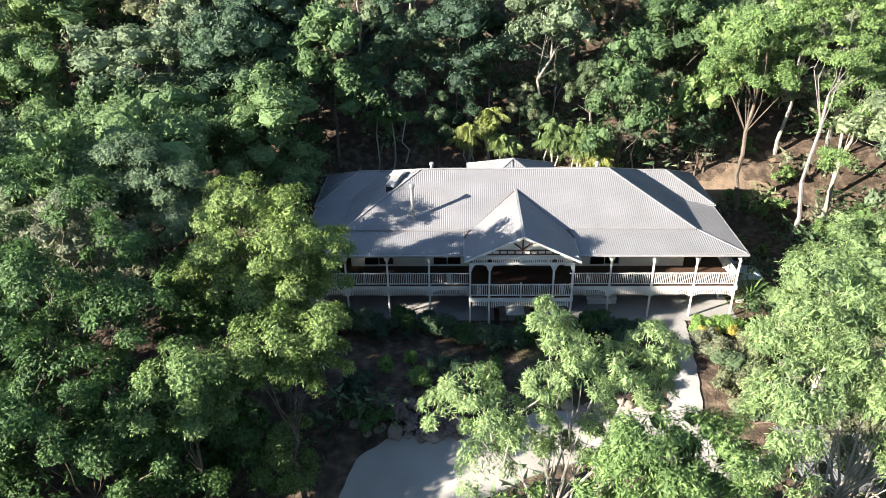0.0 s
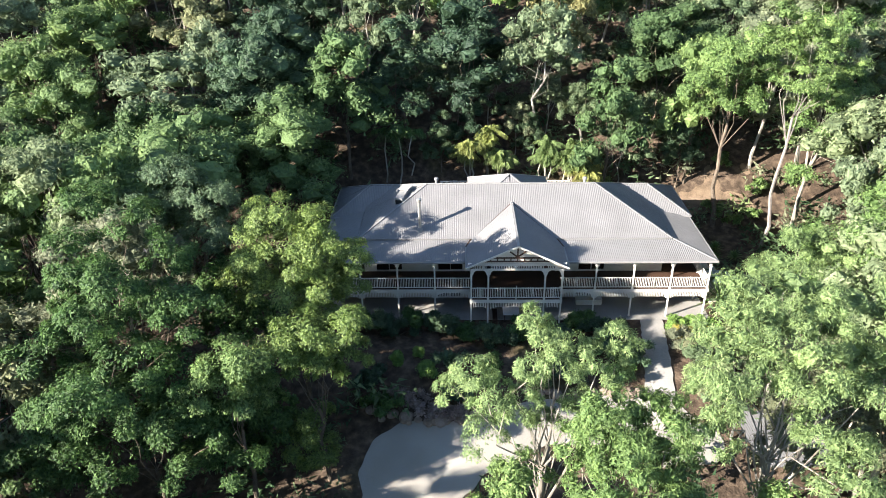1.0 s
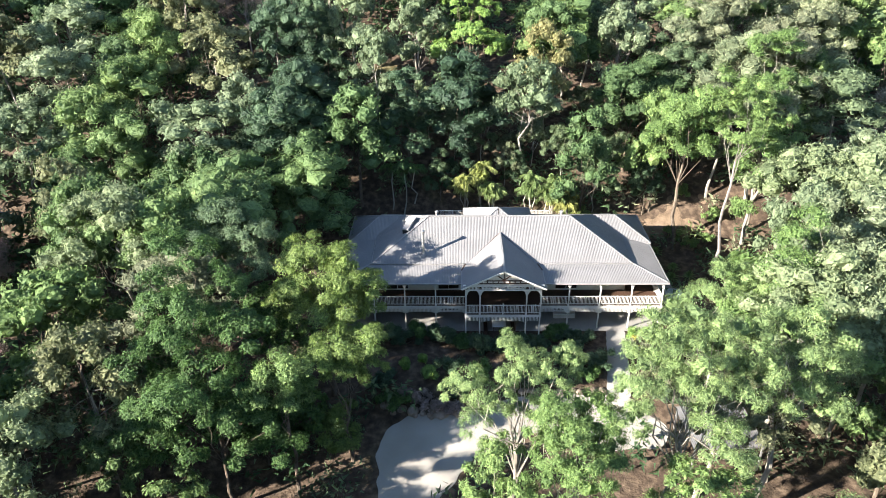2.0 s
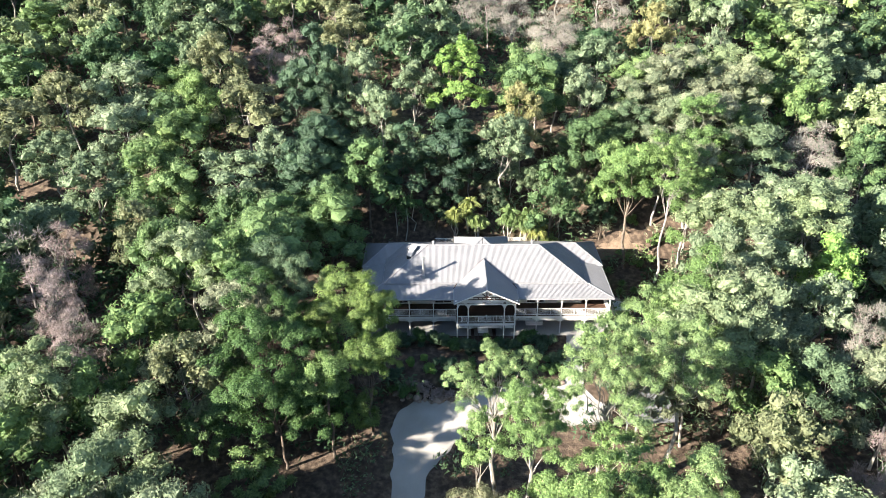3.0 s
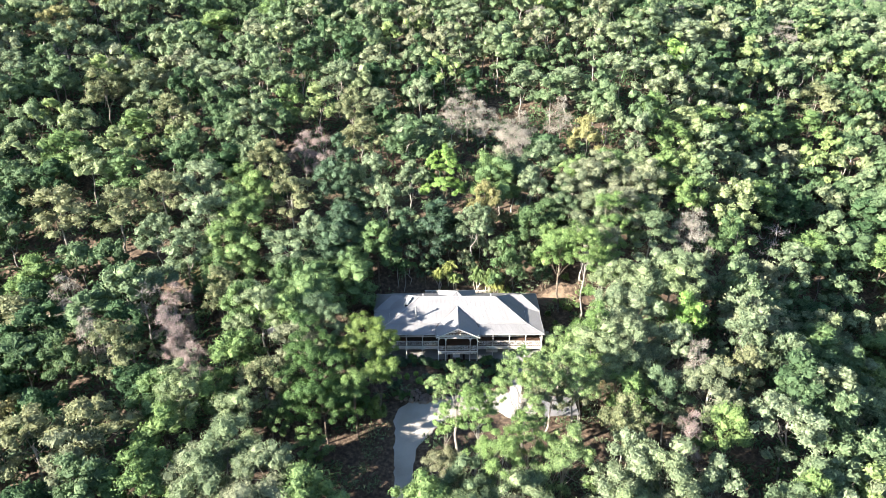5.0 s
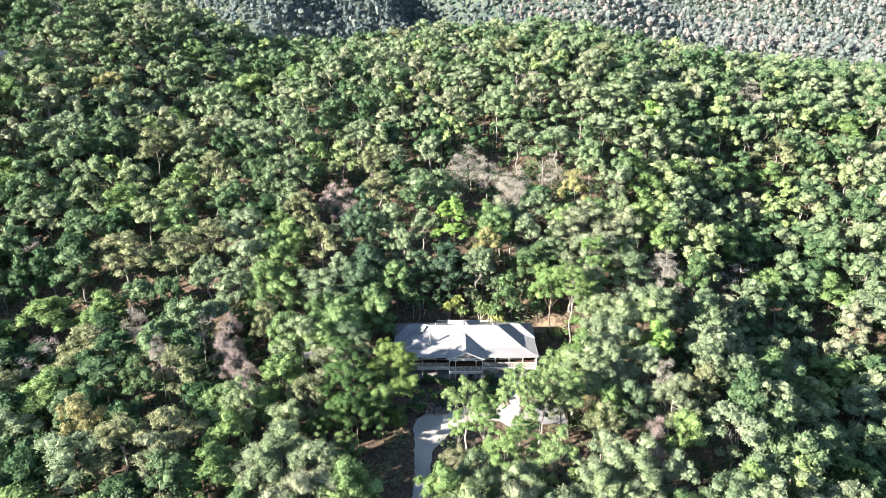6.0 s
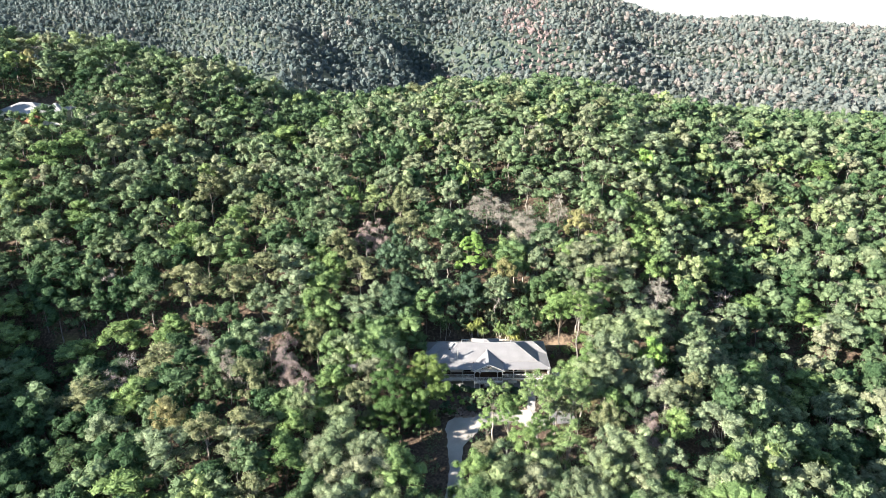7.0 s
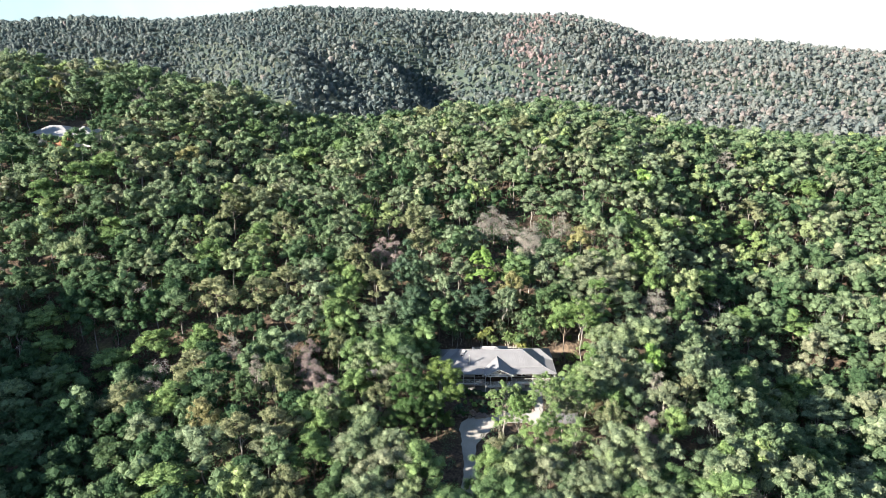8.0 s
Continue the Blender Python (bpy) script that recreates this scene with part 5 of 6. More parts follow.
# single crowns that stand out in the woods: (x, y, crown radius)
PALE_WEST = [(-60.5, 21.9, 4.0), (-53.7, 36.5, 4.8), (-50.0, 26.0, 4.5), (-53.4, 17.9, 4.4), (-28.5, 21.7, 3.2), (-33.9, 17.8, 5.3), (-11.3, 50.6, 4.3), (-17.5, 36.7, 3.4), (-13.7, 27.3, 3.2), (-57.3, 72.1, 5.6), (-65.2, 76.8, 4.5), (-48.7, 76.9, 4.4), (-29.1, 71.3, 4.2), (-7.9, 65.7, 3.3), (-9.6, 34.5, 3.4), (-37.9, 5.0, 2.9), (-55.9, 9.5, 3.7), (-177.6, 158.7, 5.6), (-111.0, 68.5, 5.6), (-85.8, -20.4, 4.3), (-67.6, -33.7, 5.6)]
PALE_EAST = [(18.9, 42.0, 4.1), (15.5, 32.1, 3.3), (17.0, 69.7, 4.8), (29.1, 71.6, 5.6), (42.4, 73.1, 4.3), (42.4, 49.8, 3.2), (67.7, 51.2, 4.1), (69.3, 23.8, 4.3), (37.9, 14.4, 4.2), (3.1, 22.1, 3.6), (27.6, 1.1, 2.8), (32.0, -2.3, 2.8), (34.6, -8.5, 3.2), (48.2, -6.1, 3.3), (23.0, -33.1, 2.6), (47.4, -26.4, 4.7), (54.5, -9.3, 2.9), (32.4, -37.0, 3.0), (4.1, 102.0, 5.6), (65.3, 99.4, 5.6), (136.0, 123.8, 5.6), (102.0, 24.9, 5.6), (83.9, -4.6, 5.6)]
OLIVE_AT = [(-85.4, 65.8, 4.5), (-78.1, 74.0, 5.4), (-66.1, 57.1, 4.1), (-81.2, 26.4, 5.6), (-69.6, 27.3, 5.4), (-60.8, 30.7, 4.2), (-40.6, 39.9, 3.6), (-34.5, 30.3, 4.5), (-20.8, 49.0, 4.3), (-23.9, 58.0, 3.9), (-56.6, -11.0, 3.8), (-52.9, -26.4, 4.2), (-43.4, 7.6, 3.0), (-29.9, -18.5, 3.3), (44.8, -14.4, 3.2), (23.1, -27.2, 2.5), (-22.5, 152.3, 5.6), (49.9, 117.7, 5.6), (18.6, 119.5, 5.6), (99.9, 84.9, 5.6), (-80.4, 2.1, 5.5), (-95.1, -8.0, 5.6), (-60.3, -29.2, 4.6), (-46.9, -46.3, 3.6)]
MID_WEST = [(-86.4, 44.6, 5.6), (-75.3, 54.2, 4.9), (-86.2, 85.4, 4.9), (-39.6, 63.1, 3.4), (-43.3, -26.7, 4.1), (-43.2, -34.8, 4.6), (-36.2, -9.5, 4.4), (-37.3, -19.5, 2.5), (-131.8, 80.0, 5.6), (-137.4, 71.0, 5.6), (-145.3, 63.1, 5.6), (-52.9, 115.4, 5.6), (-67.6, 109.4, 5.6), (-120.1, 52.7, 5.6), (-95.9, 16.3, 5.6), (-106.6, 12.1, 5.6), (-83.2, 15.4, 5.0), (-129.6, 23.0, 5.6), (-71.6, -42.0, 5.6)]
MID_EAST = [(47.3, 60.0, 4.1), (50.3, 51.8, 4.6), (63.5, 65.3, 5.6), (45.5, 37.6, 4.8), (49.3, 31.6, 3.5), (67.1, 41.9, 5.3), (93.5, 76.0, 5.6), (77.7, 32.2, 5.2), (26.0, -19.4, 3.3), (37.8, -26.5, 3.7), (130.2, 100.6, 5.6), (84.8, 8.9, 5.6), (95.3, 32.6, 5.6), (68.6, -27.4, 5.1)]
DEEP_AT = [(-71.1, 38.2, 5.1), (-15.5, 19.6, 4.1), (56.0, 24.5, 3.5), (83.1, 73.2, 4.7), (10.0, 16.7, 3.1), (18.3, 18.8, 3.1), (-64.1, -12.1, 2.5), (45.0, -38.3, 2.5), (-91.1, 125.8, 5.6), (-45.6, 132.1, 5.6), (163.5, 118.5, 5.4), (-83.3, -9.7, 5.2), (-114.1, -0.2, 5.6), (-125.2, 15.7, 5.6), (-91.9, -26.8, 5.0), (64.3, -0.6, 4.8)]
DRY_AT = [(-48.6, -4.8, 3.6), (-46.6, -8.6, 3.2), (-29.6, 44.0, 3.6), (-33.7, 45.7, 4.3), (-49.9, 2.2, 4.0), (-43.0, -12.9, 2.7), (31.4, -28.4, 2.5)]
BARE_AT = [(7.4, 56.6, 4.6), (0.2, 57.4, 4.0), (16.4, 53.2, 4.2), (14.6, 47.0, 3.6), (3.6, 63.0, 4.6), (11.7, 50.8, 5.0), (25.8, 57.0, 3.9), (47.4, 24.3, 5.1), (-70.2, 5.7, 3.8), (38.2, -11.6, 2.7), (101.9, 114.2, 5.6), (-62.3, -6.2, 3.2)]
KHAKI_AT = [(6.5, 26.8, 3.2), (30.5, 49.0, 3.7), (-170.5, 130.3, 3.3), (-108.0, 94.7, 5.6), (-71.1, -22.0, 3.5)]
LIME_AT = [(39.3, -1.8, 3.3), (59.4, 85.1, 4.2)]
CROWNS = [(PALES, PALE_WEST + PALE_EAST), (OLIVES, OLIVE_AT), (MIDS, MID_WEST + MID_EAST), (DEEPS, DEEP_AT), (DRYS, DRY_AT), (BARES, BARE_AT), (KHAKIS, KHAKI_AT), (LIMES, LIME_AT)]
STANDING = [(x, y, cr) for _, spots in CROWNS for x, y, cr in spots]

BIG = [(-15, -8.6, 5.2), (-12.6, -15.2, 4), (-22.8, -15, 6), (-23.8, -2.8, 5), (-21, -19.4, 5), (-0.6, -24.8, 4), (2, -27.8, 4), (9.0, -30.4, 3), (27.6, 13.8, 2.5), (30, 20, 3), (9.4, -23.6, 5), (16.6, -20.6, 5), (24, 11.6, 4), (22.6, -6.6, 4.5), (-2.2, -33.4, 3.5), (4.9, -33.6, 4), (13.6, -33, 4), (-2.4, 34.6, 7.0), (-2.6, 27.5, 3.5), (20.4, 14.6, 4)]
OPEN = [(-29, -27, 4.5), (20.5, -1.0, 7.5), (21.5, 17.5, 4.4), (-18, 21, 2.6), (-20, -30, 5), (-15, -36, 4), (14, -15, 5.5), (0, -7, 7), (-7, -7, 6), (9, -7, 6), (18, 4, 8.5), (-5, -22, 4.5), (-6, -28, 3)]
FARHOUSE = (-160.0, 112.0)


def open_ground(x, y):
    """Whether a tree may stand here."""
    if abs(x) < 18.5 and -4 < y < 16.5 or on_drive(x, y) > -1.8:
        return False
    if -29 < x < 24.5 and -26 < y < -13:
        return False
    if any(math.hypot(x - a, y - b) < r for a, b, r in BIG) or any(math.hypot(x - a, y - b) < r for a, b, r in OPEN):
        return False
    if any(math.hypot(x - a, y - b) < 0.75 * c + 2.6 for a, b, c in STANDING):
        return False
    return math.hypot(x - FARHOUSE[0] - 3, (y - FARHOUSE[1] + 6) / 1.3) > 15.5


def sites(x0, x1, y0, y1, step, r, wedge=True):
    for j in range(int((y1 - y0) / step) + 1):
        for i in range(int((x1 - x0) / step) + 1):
            x = x0 + (i + 0.5 * (j % 2)) * step + (r.random() - 0.5) * step * 0.75
            y = y0 + j * step + (r.random() - 0.5) * step * 0.75
            if not wedge or abs(x + 8) < 0.70 * (y + 172) + 9:
                yield x, y


def patch(x, y, s=0.03, o=0.0):
    return noise.noise(Vector((x * s, y * s, o)))


r = np.random.default_rng(5)
near_sites, far_sites = [], []
for x, y in sites(-260, 260, -54, 178, 6.5, r):
    if open_ground(x, y):
        if not (abs(x + 2) < 46 and y < 44):
            far_sites.append((x, y))
for x, y in sites(-48, 44, -54, 44, 5.8, r):
    if open_ground(x, y):
        near_sites.append((x, y))
for x, y in sites(-36, 20, 18.5, 42, 5.0, r, False):
    if open_ground(x, y) and r.random() < 0.4 and not (-5 < x < 11 and y < 21.5):
        near_sites.append((x, y))
used = set()
for x, y in near_sites:
    v = patch(x, y, 0.05) + r.normal() * 0.25 + (0.45 if x < -4 and y > 10 else 0)
    pool = DRYS if r.random() < 0.015 else DOMES if v > 0.12 else GUMS
    src = pool[int(r.integers(len(pool)))]
    s = 0.98 + 0.36 * r.random()
    # Behind the house these trees carry the shade of the woods in their colour.
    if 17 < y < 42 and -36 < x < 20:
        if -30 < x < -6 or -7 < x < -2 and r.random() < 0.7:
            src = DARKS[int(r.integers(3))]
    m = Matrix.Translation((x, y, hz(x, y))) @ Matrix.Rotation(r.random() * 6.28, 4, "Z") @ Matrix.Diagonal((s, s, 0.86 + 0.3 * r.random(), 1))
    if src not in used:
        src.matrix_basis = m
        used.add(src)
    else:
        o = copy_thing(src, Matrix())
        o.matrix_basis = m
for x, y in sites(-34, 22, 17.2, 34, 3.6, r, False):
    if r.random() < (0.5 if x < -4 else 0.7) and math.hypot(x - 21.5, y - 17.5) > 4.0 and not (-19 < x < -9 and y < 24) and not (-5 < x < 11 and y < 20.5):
        # Understorey left of the palms: mostly the leaf with shade coloured in.
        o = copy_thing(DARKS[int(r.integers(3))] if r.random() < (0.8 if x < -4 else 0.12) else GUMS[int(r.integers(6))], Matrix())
        s = 0.36 + 0.22 * r.random()
        o.matrix_basis = Matrix.Translation((x, y, hz(x, y) - 0.6)) @ Matrix.Rotation(r.random() * 6.28, 4, "Z") @ Matrix.Diagonal((s, s, s * (0.8 + 0.4 * r.random()), 1))
for pool, spots in CROWNS:
    for k, (x, y, cr) in enumerate(spots):
        src = pool[k % len(pool)]
        s = max(cr / 3.7, 0.85)
        m = Matrix.Translation((x, y, hz(x, y))) @ Matrix.Rotation(r.random() * 6.28, 4, "Z") @ Matrix.Diagonal((s, s, 0.94 + 0.12 * r.random(), 1))
        if src not in used:
            src.matrix_basis = m
            used.add(src)
        else:
            o = copy_thing(src, Matrix())
            o.matrix_basis = m
for k, p in enumerate(PATTERNS):
    if p not in used:
        p.location = (-60 - 6 * k, -24, hz(-60 - 6 * k, -24))


def light_tree(kind, seed, lobes_n, sub, per, length):
    """A tree of fewer faces for the joined woods."""
    q = np.random.default_rng(seed)
    if kind == "dry":
        top, clumps, lobes = gum_plan(14.5, 2.8, 9, q)
        v, f = leaves(clumps, 16, length * 1.3, 0.07, -0.5, 0.92, tri=True, core=0.3, r=q)
        bm = timber(14, top, clumps, 0.14, q, 3, every=2)
    else:
        top, lobes = woods_plan(kind, q, lobes_n)
        v, f = crown_of(puffs(lobes[:lobes_n], sub, q), per, length, length * 0.55, q, 0.8)
        bm = timber(14, top, lobes, 0.14, q, 3, every=4)
    bmesh.ops.triangulate(bm, faces=bm.faces)
    tv = np.array([w.co[:] for w in bm.verts])
    tf = np.array([[w.index for w in g.verts] for g in bm.faces])
    bm.free()
    return v, f, tv, tf


def hill_tree(seed):
    """A far-off tree: short leafy blades round an uneven mass on a thin stem."""
    q = np.random.default_rng(seed)
    v, f = crown_of([(0, 0, 6.2, 2.3), (q.normal() * 0.8, q.normal() * 0.8, 4.6, 1.8)], 9, 1.25, 0.8, q, 0.8)
    return v, f, np.array([[0.15, 0, -0.5], [-0.15, 0.1, -0.5], [0, 0, 6.0]]), np.array([[0, 1, 2]])


def wood(name, label, places, patterns, leaf_mat, bark, category="trees"):
    """Many trees joined: places are (x, y, z, turn, scale, height scale, pattern, tint)."""
    V, F, T, W, X = [], [], [], [], []
    nv = nw = 0
    for x, y, z, a, s, sz, k, tint in places:
        v, f, tv, tf = patterns[k]
        ca, sa = math.cos(a) * s, math.sin(a) * s
        rot = np.array([[ca, -sa, 0], [sa, ca, 0], [0, 0, s * sz]])
        V.append(v @ rot.T + (x, y, z))
        F.append(f + nv)
        T.append(np.full(len(v), tint))
        nv += len(v)
        W.append(tv @ rot.T + (x, y, z))
        X.append(tf + nw)
        nw += len(tv)
    base = tagged(empty(name), label, category, kind="stuff")
    o = new("crowns", array_mesh("crowns", np.concatenate(V), np.concatenate(F), leaf_mat, np.concatenate(T)))
    o.parent = base
    o = new("trunks", array_mesh("trunks", np.concatenate(W), np.concatenate(X), bark))
    o.parent = base
    for c in base.children:
        c["kind"] = "stuff"
    return base


LIGHT = [light_tree("gum", 80 + k, 9, 3, 46, 0.52) for k in range(5)] + [light_tree("dome", 90 + k, 9, 3, 46, 0.52) for k in range(4)] + [light_tree("dry", 95, 0, 0, 0, 0.5)]
LIGHT += [light_tree("gum", 180 + k, 9, 2, 36, 0.54) for k in range(5)] + [light_tree("dome", 190 + k, 9, 2, 36, 0.54) for k in range(4)] + [light_tree("dry", 195, 0, 0, 0, 0.6)]
places = []
for x, y in far_sites:
    # Left side darker: more dark green trees, and gully shade put into their tint.
    v = patch(x, y, 0.022) + 0.3 * ease(20, 90, x) + 0.3 * ease(-60, -120, x) * (1 - ease(0, 60, y)) + r.normal() * 0.3 + 0.7 * ease(-44, -68, x) * (1 - ease(0, 60, y)) + 0.4 * ease(30, 70, x) * (1 - ease(0, 50, y))
    if r.random() < 0.03:
        k, tint = 9, 1.0
    elif v > 0.28:
        k, tint = 5 + int(r.integers(4)), np.clip(0.24 + 0.26 * r.normal() + 0.1 * ease(20, 80, x) - 0.24 * ease(-44, -66, x) * (1 - ease(0, 70, y)) - 0.12 * ease(40, 80, x) * (1 - ease(0, 50, y)), 0, 0.9)
    else:
        k, tint = int(r.integers(5)), np.clip(0.52 + 0.27 * r.normal() - 0.14 * ease(-8, -60, x) * (1 - ease(60, 140, y)) - 0.12 * ease(40, 110, x) - 0.1 * ease(70, 120, y), 0.1, 0.95)
    s = 0.92 + 0.44 * r.random() ** 1.3
    places.append((x, y, hz(x, y) - 0.3, r.random() * 6.28, s, (0.8 + 0.3 * r.random()) / s ** 0.6, k + (10 if y > 70 else 0), tint))
wood("forest", "mixed gum and rainforest trees covering the hillside", places, LIGHT, M_WOODS, M_DRYBARK)

HILL = [hill_tree(110 + k) for k in range(8)]
places = []
for x, y in sites(-760, 760, 182, 790, 5.5, r):
    u = (x + 16) / (y + 163)
    if u < 0.2 and y < 330 and r.random() < 0.5:
        continue
    scar = y > 380 and r.random() < 0.7 * math.exp(-((u - 0.135 - 0.02 * math.sin(y * 0.02)) / 0.035) ** 2)
    # Tint rises to the right: hill shade and haze put into the colour.
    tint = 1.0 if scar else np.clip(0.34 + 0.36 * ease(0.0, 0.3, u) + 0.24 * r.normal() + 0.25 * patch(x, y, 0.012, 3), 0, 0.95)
    places.append((x, y, hz(x, y) - 0.5, r.random() * 6.28, (0.7 + 0.6 * r.random() ** 1.4) * (0.8 if scar else 1), 0.75 + 0.5 * r.random(), int(r.integers(8)), tint))
for x, y in sites(-150, 140, -112, -57, 8.0, r, False):
    if on_drive(x, y) < -3:
        places.append((x, y, hz(x, y) - 0.4, r.random() * 6.28, 1.0 + 0.5 * r.random(), 0.8 + 0.3 * r.random(), int(r.integers(8)), 0.4))
wood("hill_forest", "distant grey-green bushland on the hills, haze mixed into its colour", places, HILL, M_HILL_HAZE, M_BARK)


def bush_pattern(seed, n, size):
    q = np.random.default_rng(seed)
    clumps = [(q.normal() * 0.5, q.normal() * 0.5, 0.35 + 0.5 * q.random(), 0.45 + 0.25 * q.random()) for _ in range(6)]
    v, f = leaves(clumps, n // 6, size, size * 0.4, 0.1, 0.9, tri=True, core=0.4, r=q)
    return v, f, np.array([[0, 0, -0.2], [0.03, 0, 0.6], [-0.03, 0, 0.6]]), np.array([[0, 1, 2]])


# Undergrowth is tinted dark: shade between the crowns put into its colour.
places = []
for x, y in sites(-44, 42, -54, 48, 2.9, r):
    if on_drive(x, y) < -0.8 and not (abs(x) < 16.5 and -10 < y < 15) and math.hypot(x - 22, y - 19) > 3 and r.random() < 0.6 + 0.9 * patch(x, y, 0.06, 4):
        s = 0.8 + 1.3 * r.random()
        places.append((x, y, hz(x, y), r.random() * 6.28, s, 0.7 + 0.5 * r.random(), int(r.integers(4)), np.clip(0.22 + 0.2 * r.normal(), 0, 0.95)))
for x, y in sites(-220, 220, -54, 172, 4.1, r):
    if (abs(x) > 40 or y > 45) and on_drive(x, y) < -0.8 and math.hypot(x - FARHOUSE[0], y - FARHOUSE[1]) > 12:
        s = 1.6 + 1.6 * r.random()
        places.append((x, y, hz(x, y), r.random() * 6.28, s, 0.8 + 0.5 * r.random(), 4 + int(r.integers(3)), np.clip(0.06 + 0.1 * r.normal(), 0, 0.8)))
wood("undergrowth", "low shrubs and saplings under the trees", places, [bush_pattern(130 + k, 100, 0.34) for k in range(4)] + [bush_pattern(140 + k, 54, 0.46) for k in range(3)], M_WOODS, M_BROWNBARK, "undergrowth")

# ---- garden and small things ----


def shrub(label, x, y, size, tall, mat, seed, per=120, leaf=0.16, tight=False, group=""):
    """A bush of stems and leafy clumps, or a tightly clipped ball."""
    q = np.random.default_rng(seed)
    if tight:
        clumps = [(*(unit(q.normal(size=3)) * size * 0.55 + (0, 0, size * 0.8)), size * 0.5) for _ in range(12)]
    else:
        clumps = [(q.normal() * size * 0.42, q.normal() * size * 0.42, tall * (0.3 + 0.6 * q.random()), size * (0.3 + 0.15 * q.random())) for _ in range(11)]
    s = tagged(empty("shrub", (x, y, hz(x, y))), label, "shrub", group)
    bm = bmesh.new()
    for c in clumps[:5]:
        p = limb_points((0, 0, -0.1), c[:3], 0.05, q, 2)
        tube(bm, [Vector(w) for w in p], [0.035, 0.025, 0.01], 5)
    part("stem", bm, M_BROWNBARK, s)
    v, f = leaves(clumps, per, leaf, leaf * 0.4, 0.15, 0.9, core=0.45, r=q)
    cv, cf = cores(clumps, 0.72, q)
    o = new("leaves", array_mesh("leaves", np.concatenate((v, cv)), np.concatenate((as_tris(f), cf + len(v))), mat))
    o.parent = s
    return s


for k, (x, y, sz) in enumerate(((-8.9, -6.0, 0.62), (-7.4, -5.2, 0.5), (-6.7, -7.2, 0.85))):
    shrub("round clipped lime-green shrub in the garden bed", x, y, sz, sz, M_LIME, 200 + k, 160, 0.11, True, "clipped round shrubs")
for k in range(15):
    x = -12.0 + 1.38 * k
    if x < 8.6:
        shrub("dark green hedge shrub along the patio", x, (-1.9 if abs(x) > 4.4 else -3.3) - 0.35 * (k % 3), 1.2, 1.35 + 0.25 * (k % 2), M_DARK_SHADE if k % 3 else M_DARKG, 210 + k, 190, 0.15, group="hedge shrubs before the patio")
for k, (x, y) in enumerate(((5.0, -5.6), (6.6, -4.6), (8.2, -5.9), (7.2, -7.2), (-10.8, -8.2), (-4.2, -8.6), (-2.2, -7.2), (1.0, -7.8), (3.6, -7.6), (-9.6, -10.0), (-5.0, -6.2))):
    shrub("loose dark green garden shrub", x, y, 1.3, 1.5, M_DARK_SHADE if k % 3 else M_DARKG, 230 + k, 180, 0.16)
for k in range(4):
    shrub("bright green leafy shrub beside the path", 12.2 + 0.85 * k, -1.9 - 0.2 * (k % 2), 0.95, 1.15, M_LIME, 250 + k, 190, 0.14)
for k, (x, y) in enumerate(((12.6, -3.2), (14.6, -3.4), (15.3, -3.9))):
    shrub("yellow-leaved shrub beside the path", x, y, 0.8, 1.2, M_YELLOW, 260 + k, 190, 0.12)
for k, (x, y) in enumerate(((12.5, -5.0), (13.9, -5.8), (12.6, -6.6), (15.4, -5.6), (14.2, -7.4), (17.0, -4.4), (16.6, -7.2), (12.8, -8.2), (15.4, -9.0), (18.4, -6.2), (13.6, -9.6))):
    shrub("olive-green feathery shrub beside the path", x, y, 1.5, 2.1, M_GUMO if k % 2 else M_GUM, 270 + k, 190, 0.16)
for k, (x, y) in enumerate(((-7.5, -9.6), (-6.0, -10.2), (-8.6, -9.0), (-4.4, -10.4))):
    shrub("reddish-brown dry bush in the garden bed", x, y, 0.9, 0.9, M_DRY, 280 + k, 70, 0.22)


for k, (x, y, sz) in enumerate(((22.4, 20.4, 1.0), (21.0, 15.6, 0.7), (22.4, 14.6, 0.8), (20.0, 16.2, 0.6), (24.2, 15.4, 0.9), (25.6, 17.6, 1.0), (26.8, 10.4, 1.3), (27.8, 7.6, 1.4), (25.4, 5.2, 1.3), (22.6, 3.4, 1.2), (24.0, 0.2, 1.3))):
    shrub("bright green wild shrub on the bank", x, y, sz, 1.5 * sz, M_LIMEG, 400 + k, 110, 0.2)


def frond(pts_up, length, arch, turn, q, leaflet=0.4, n=20):
    """A pinnate frond: a curved rib with paired leaflets."""
    v, f = [], []
    up = np.array([math.cos(turn) * math.cos(pts_up), math.sin(turn) * math.cos(pts_up), math.sin(pts_up)])
    out = np.array([math.cos(turn), math.sin(turn), 0])
    side = np.array([-math.sin(turn), math.cos(turn), 0])
    p = [up * length * t + np.array([0, 0, -arch * length * t * t]) + out * 0.15 * t * t for t in np.linspace(0.12, 1, n)]
    for i in range(n - 1):
        d = unit(p[i + 1] - p[i])
        w = leaflet * (0.5 + 1.1 * math.sin(math.pi * (i + 1.2) / (n + 1)))
        for s in (-1, 1):
            tip = p[i] + (side * s * 0.8 + d * 0.55 + np.array([0, 0, -0.75])) * w
            b = len(v)
            v += [p[i], p[i] + d * 0.075, tip]
            f.append((b, b + 1, b + 2))
        b = len(v)
        o = np.array([0, 0, 0.02])
        v += [p[i] - side * 0.015, p[i] + side * 0.015, p[i + 1]]
        f.append((b, b + 1, b + 2))
    return np.array(v), np.array(f)


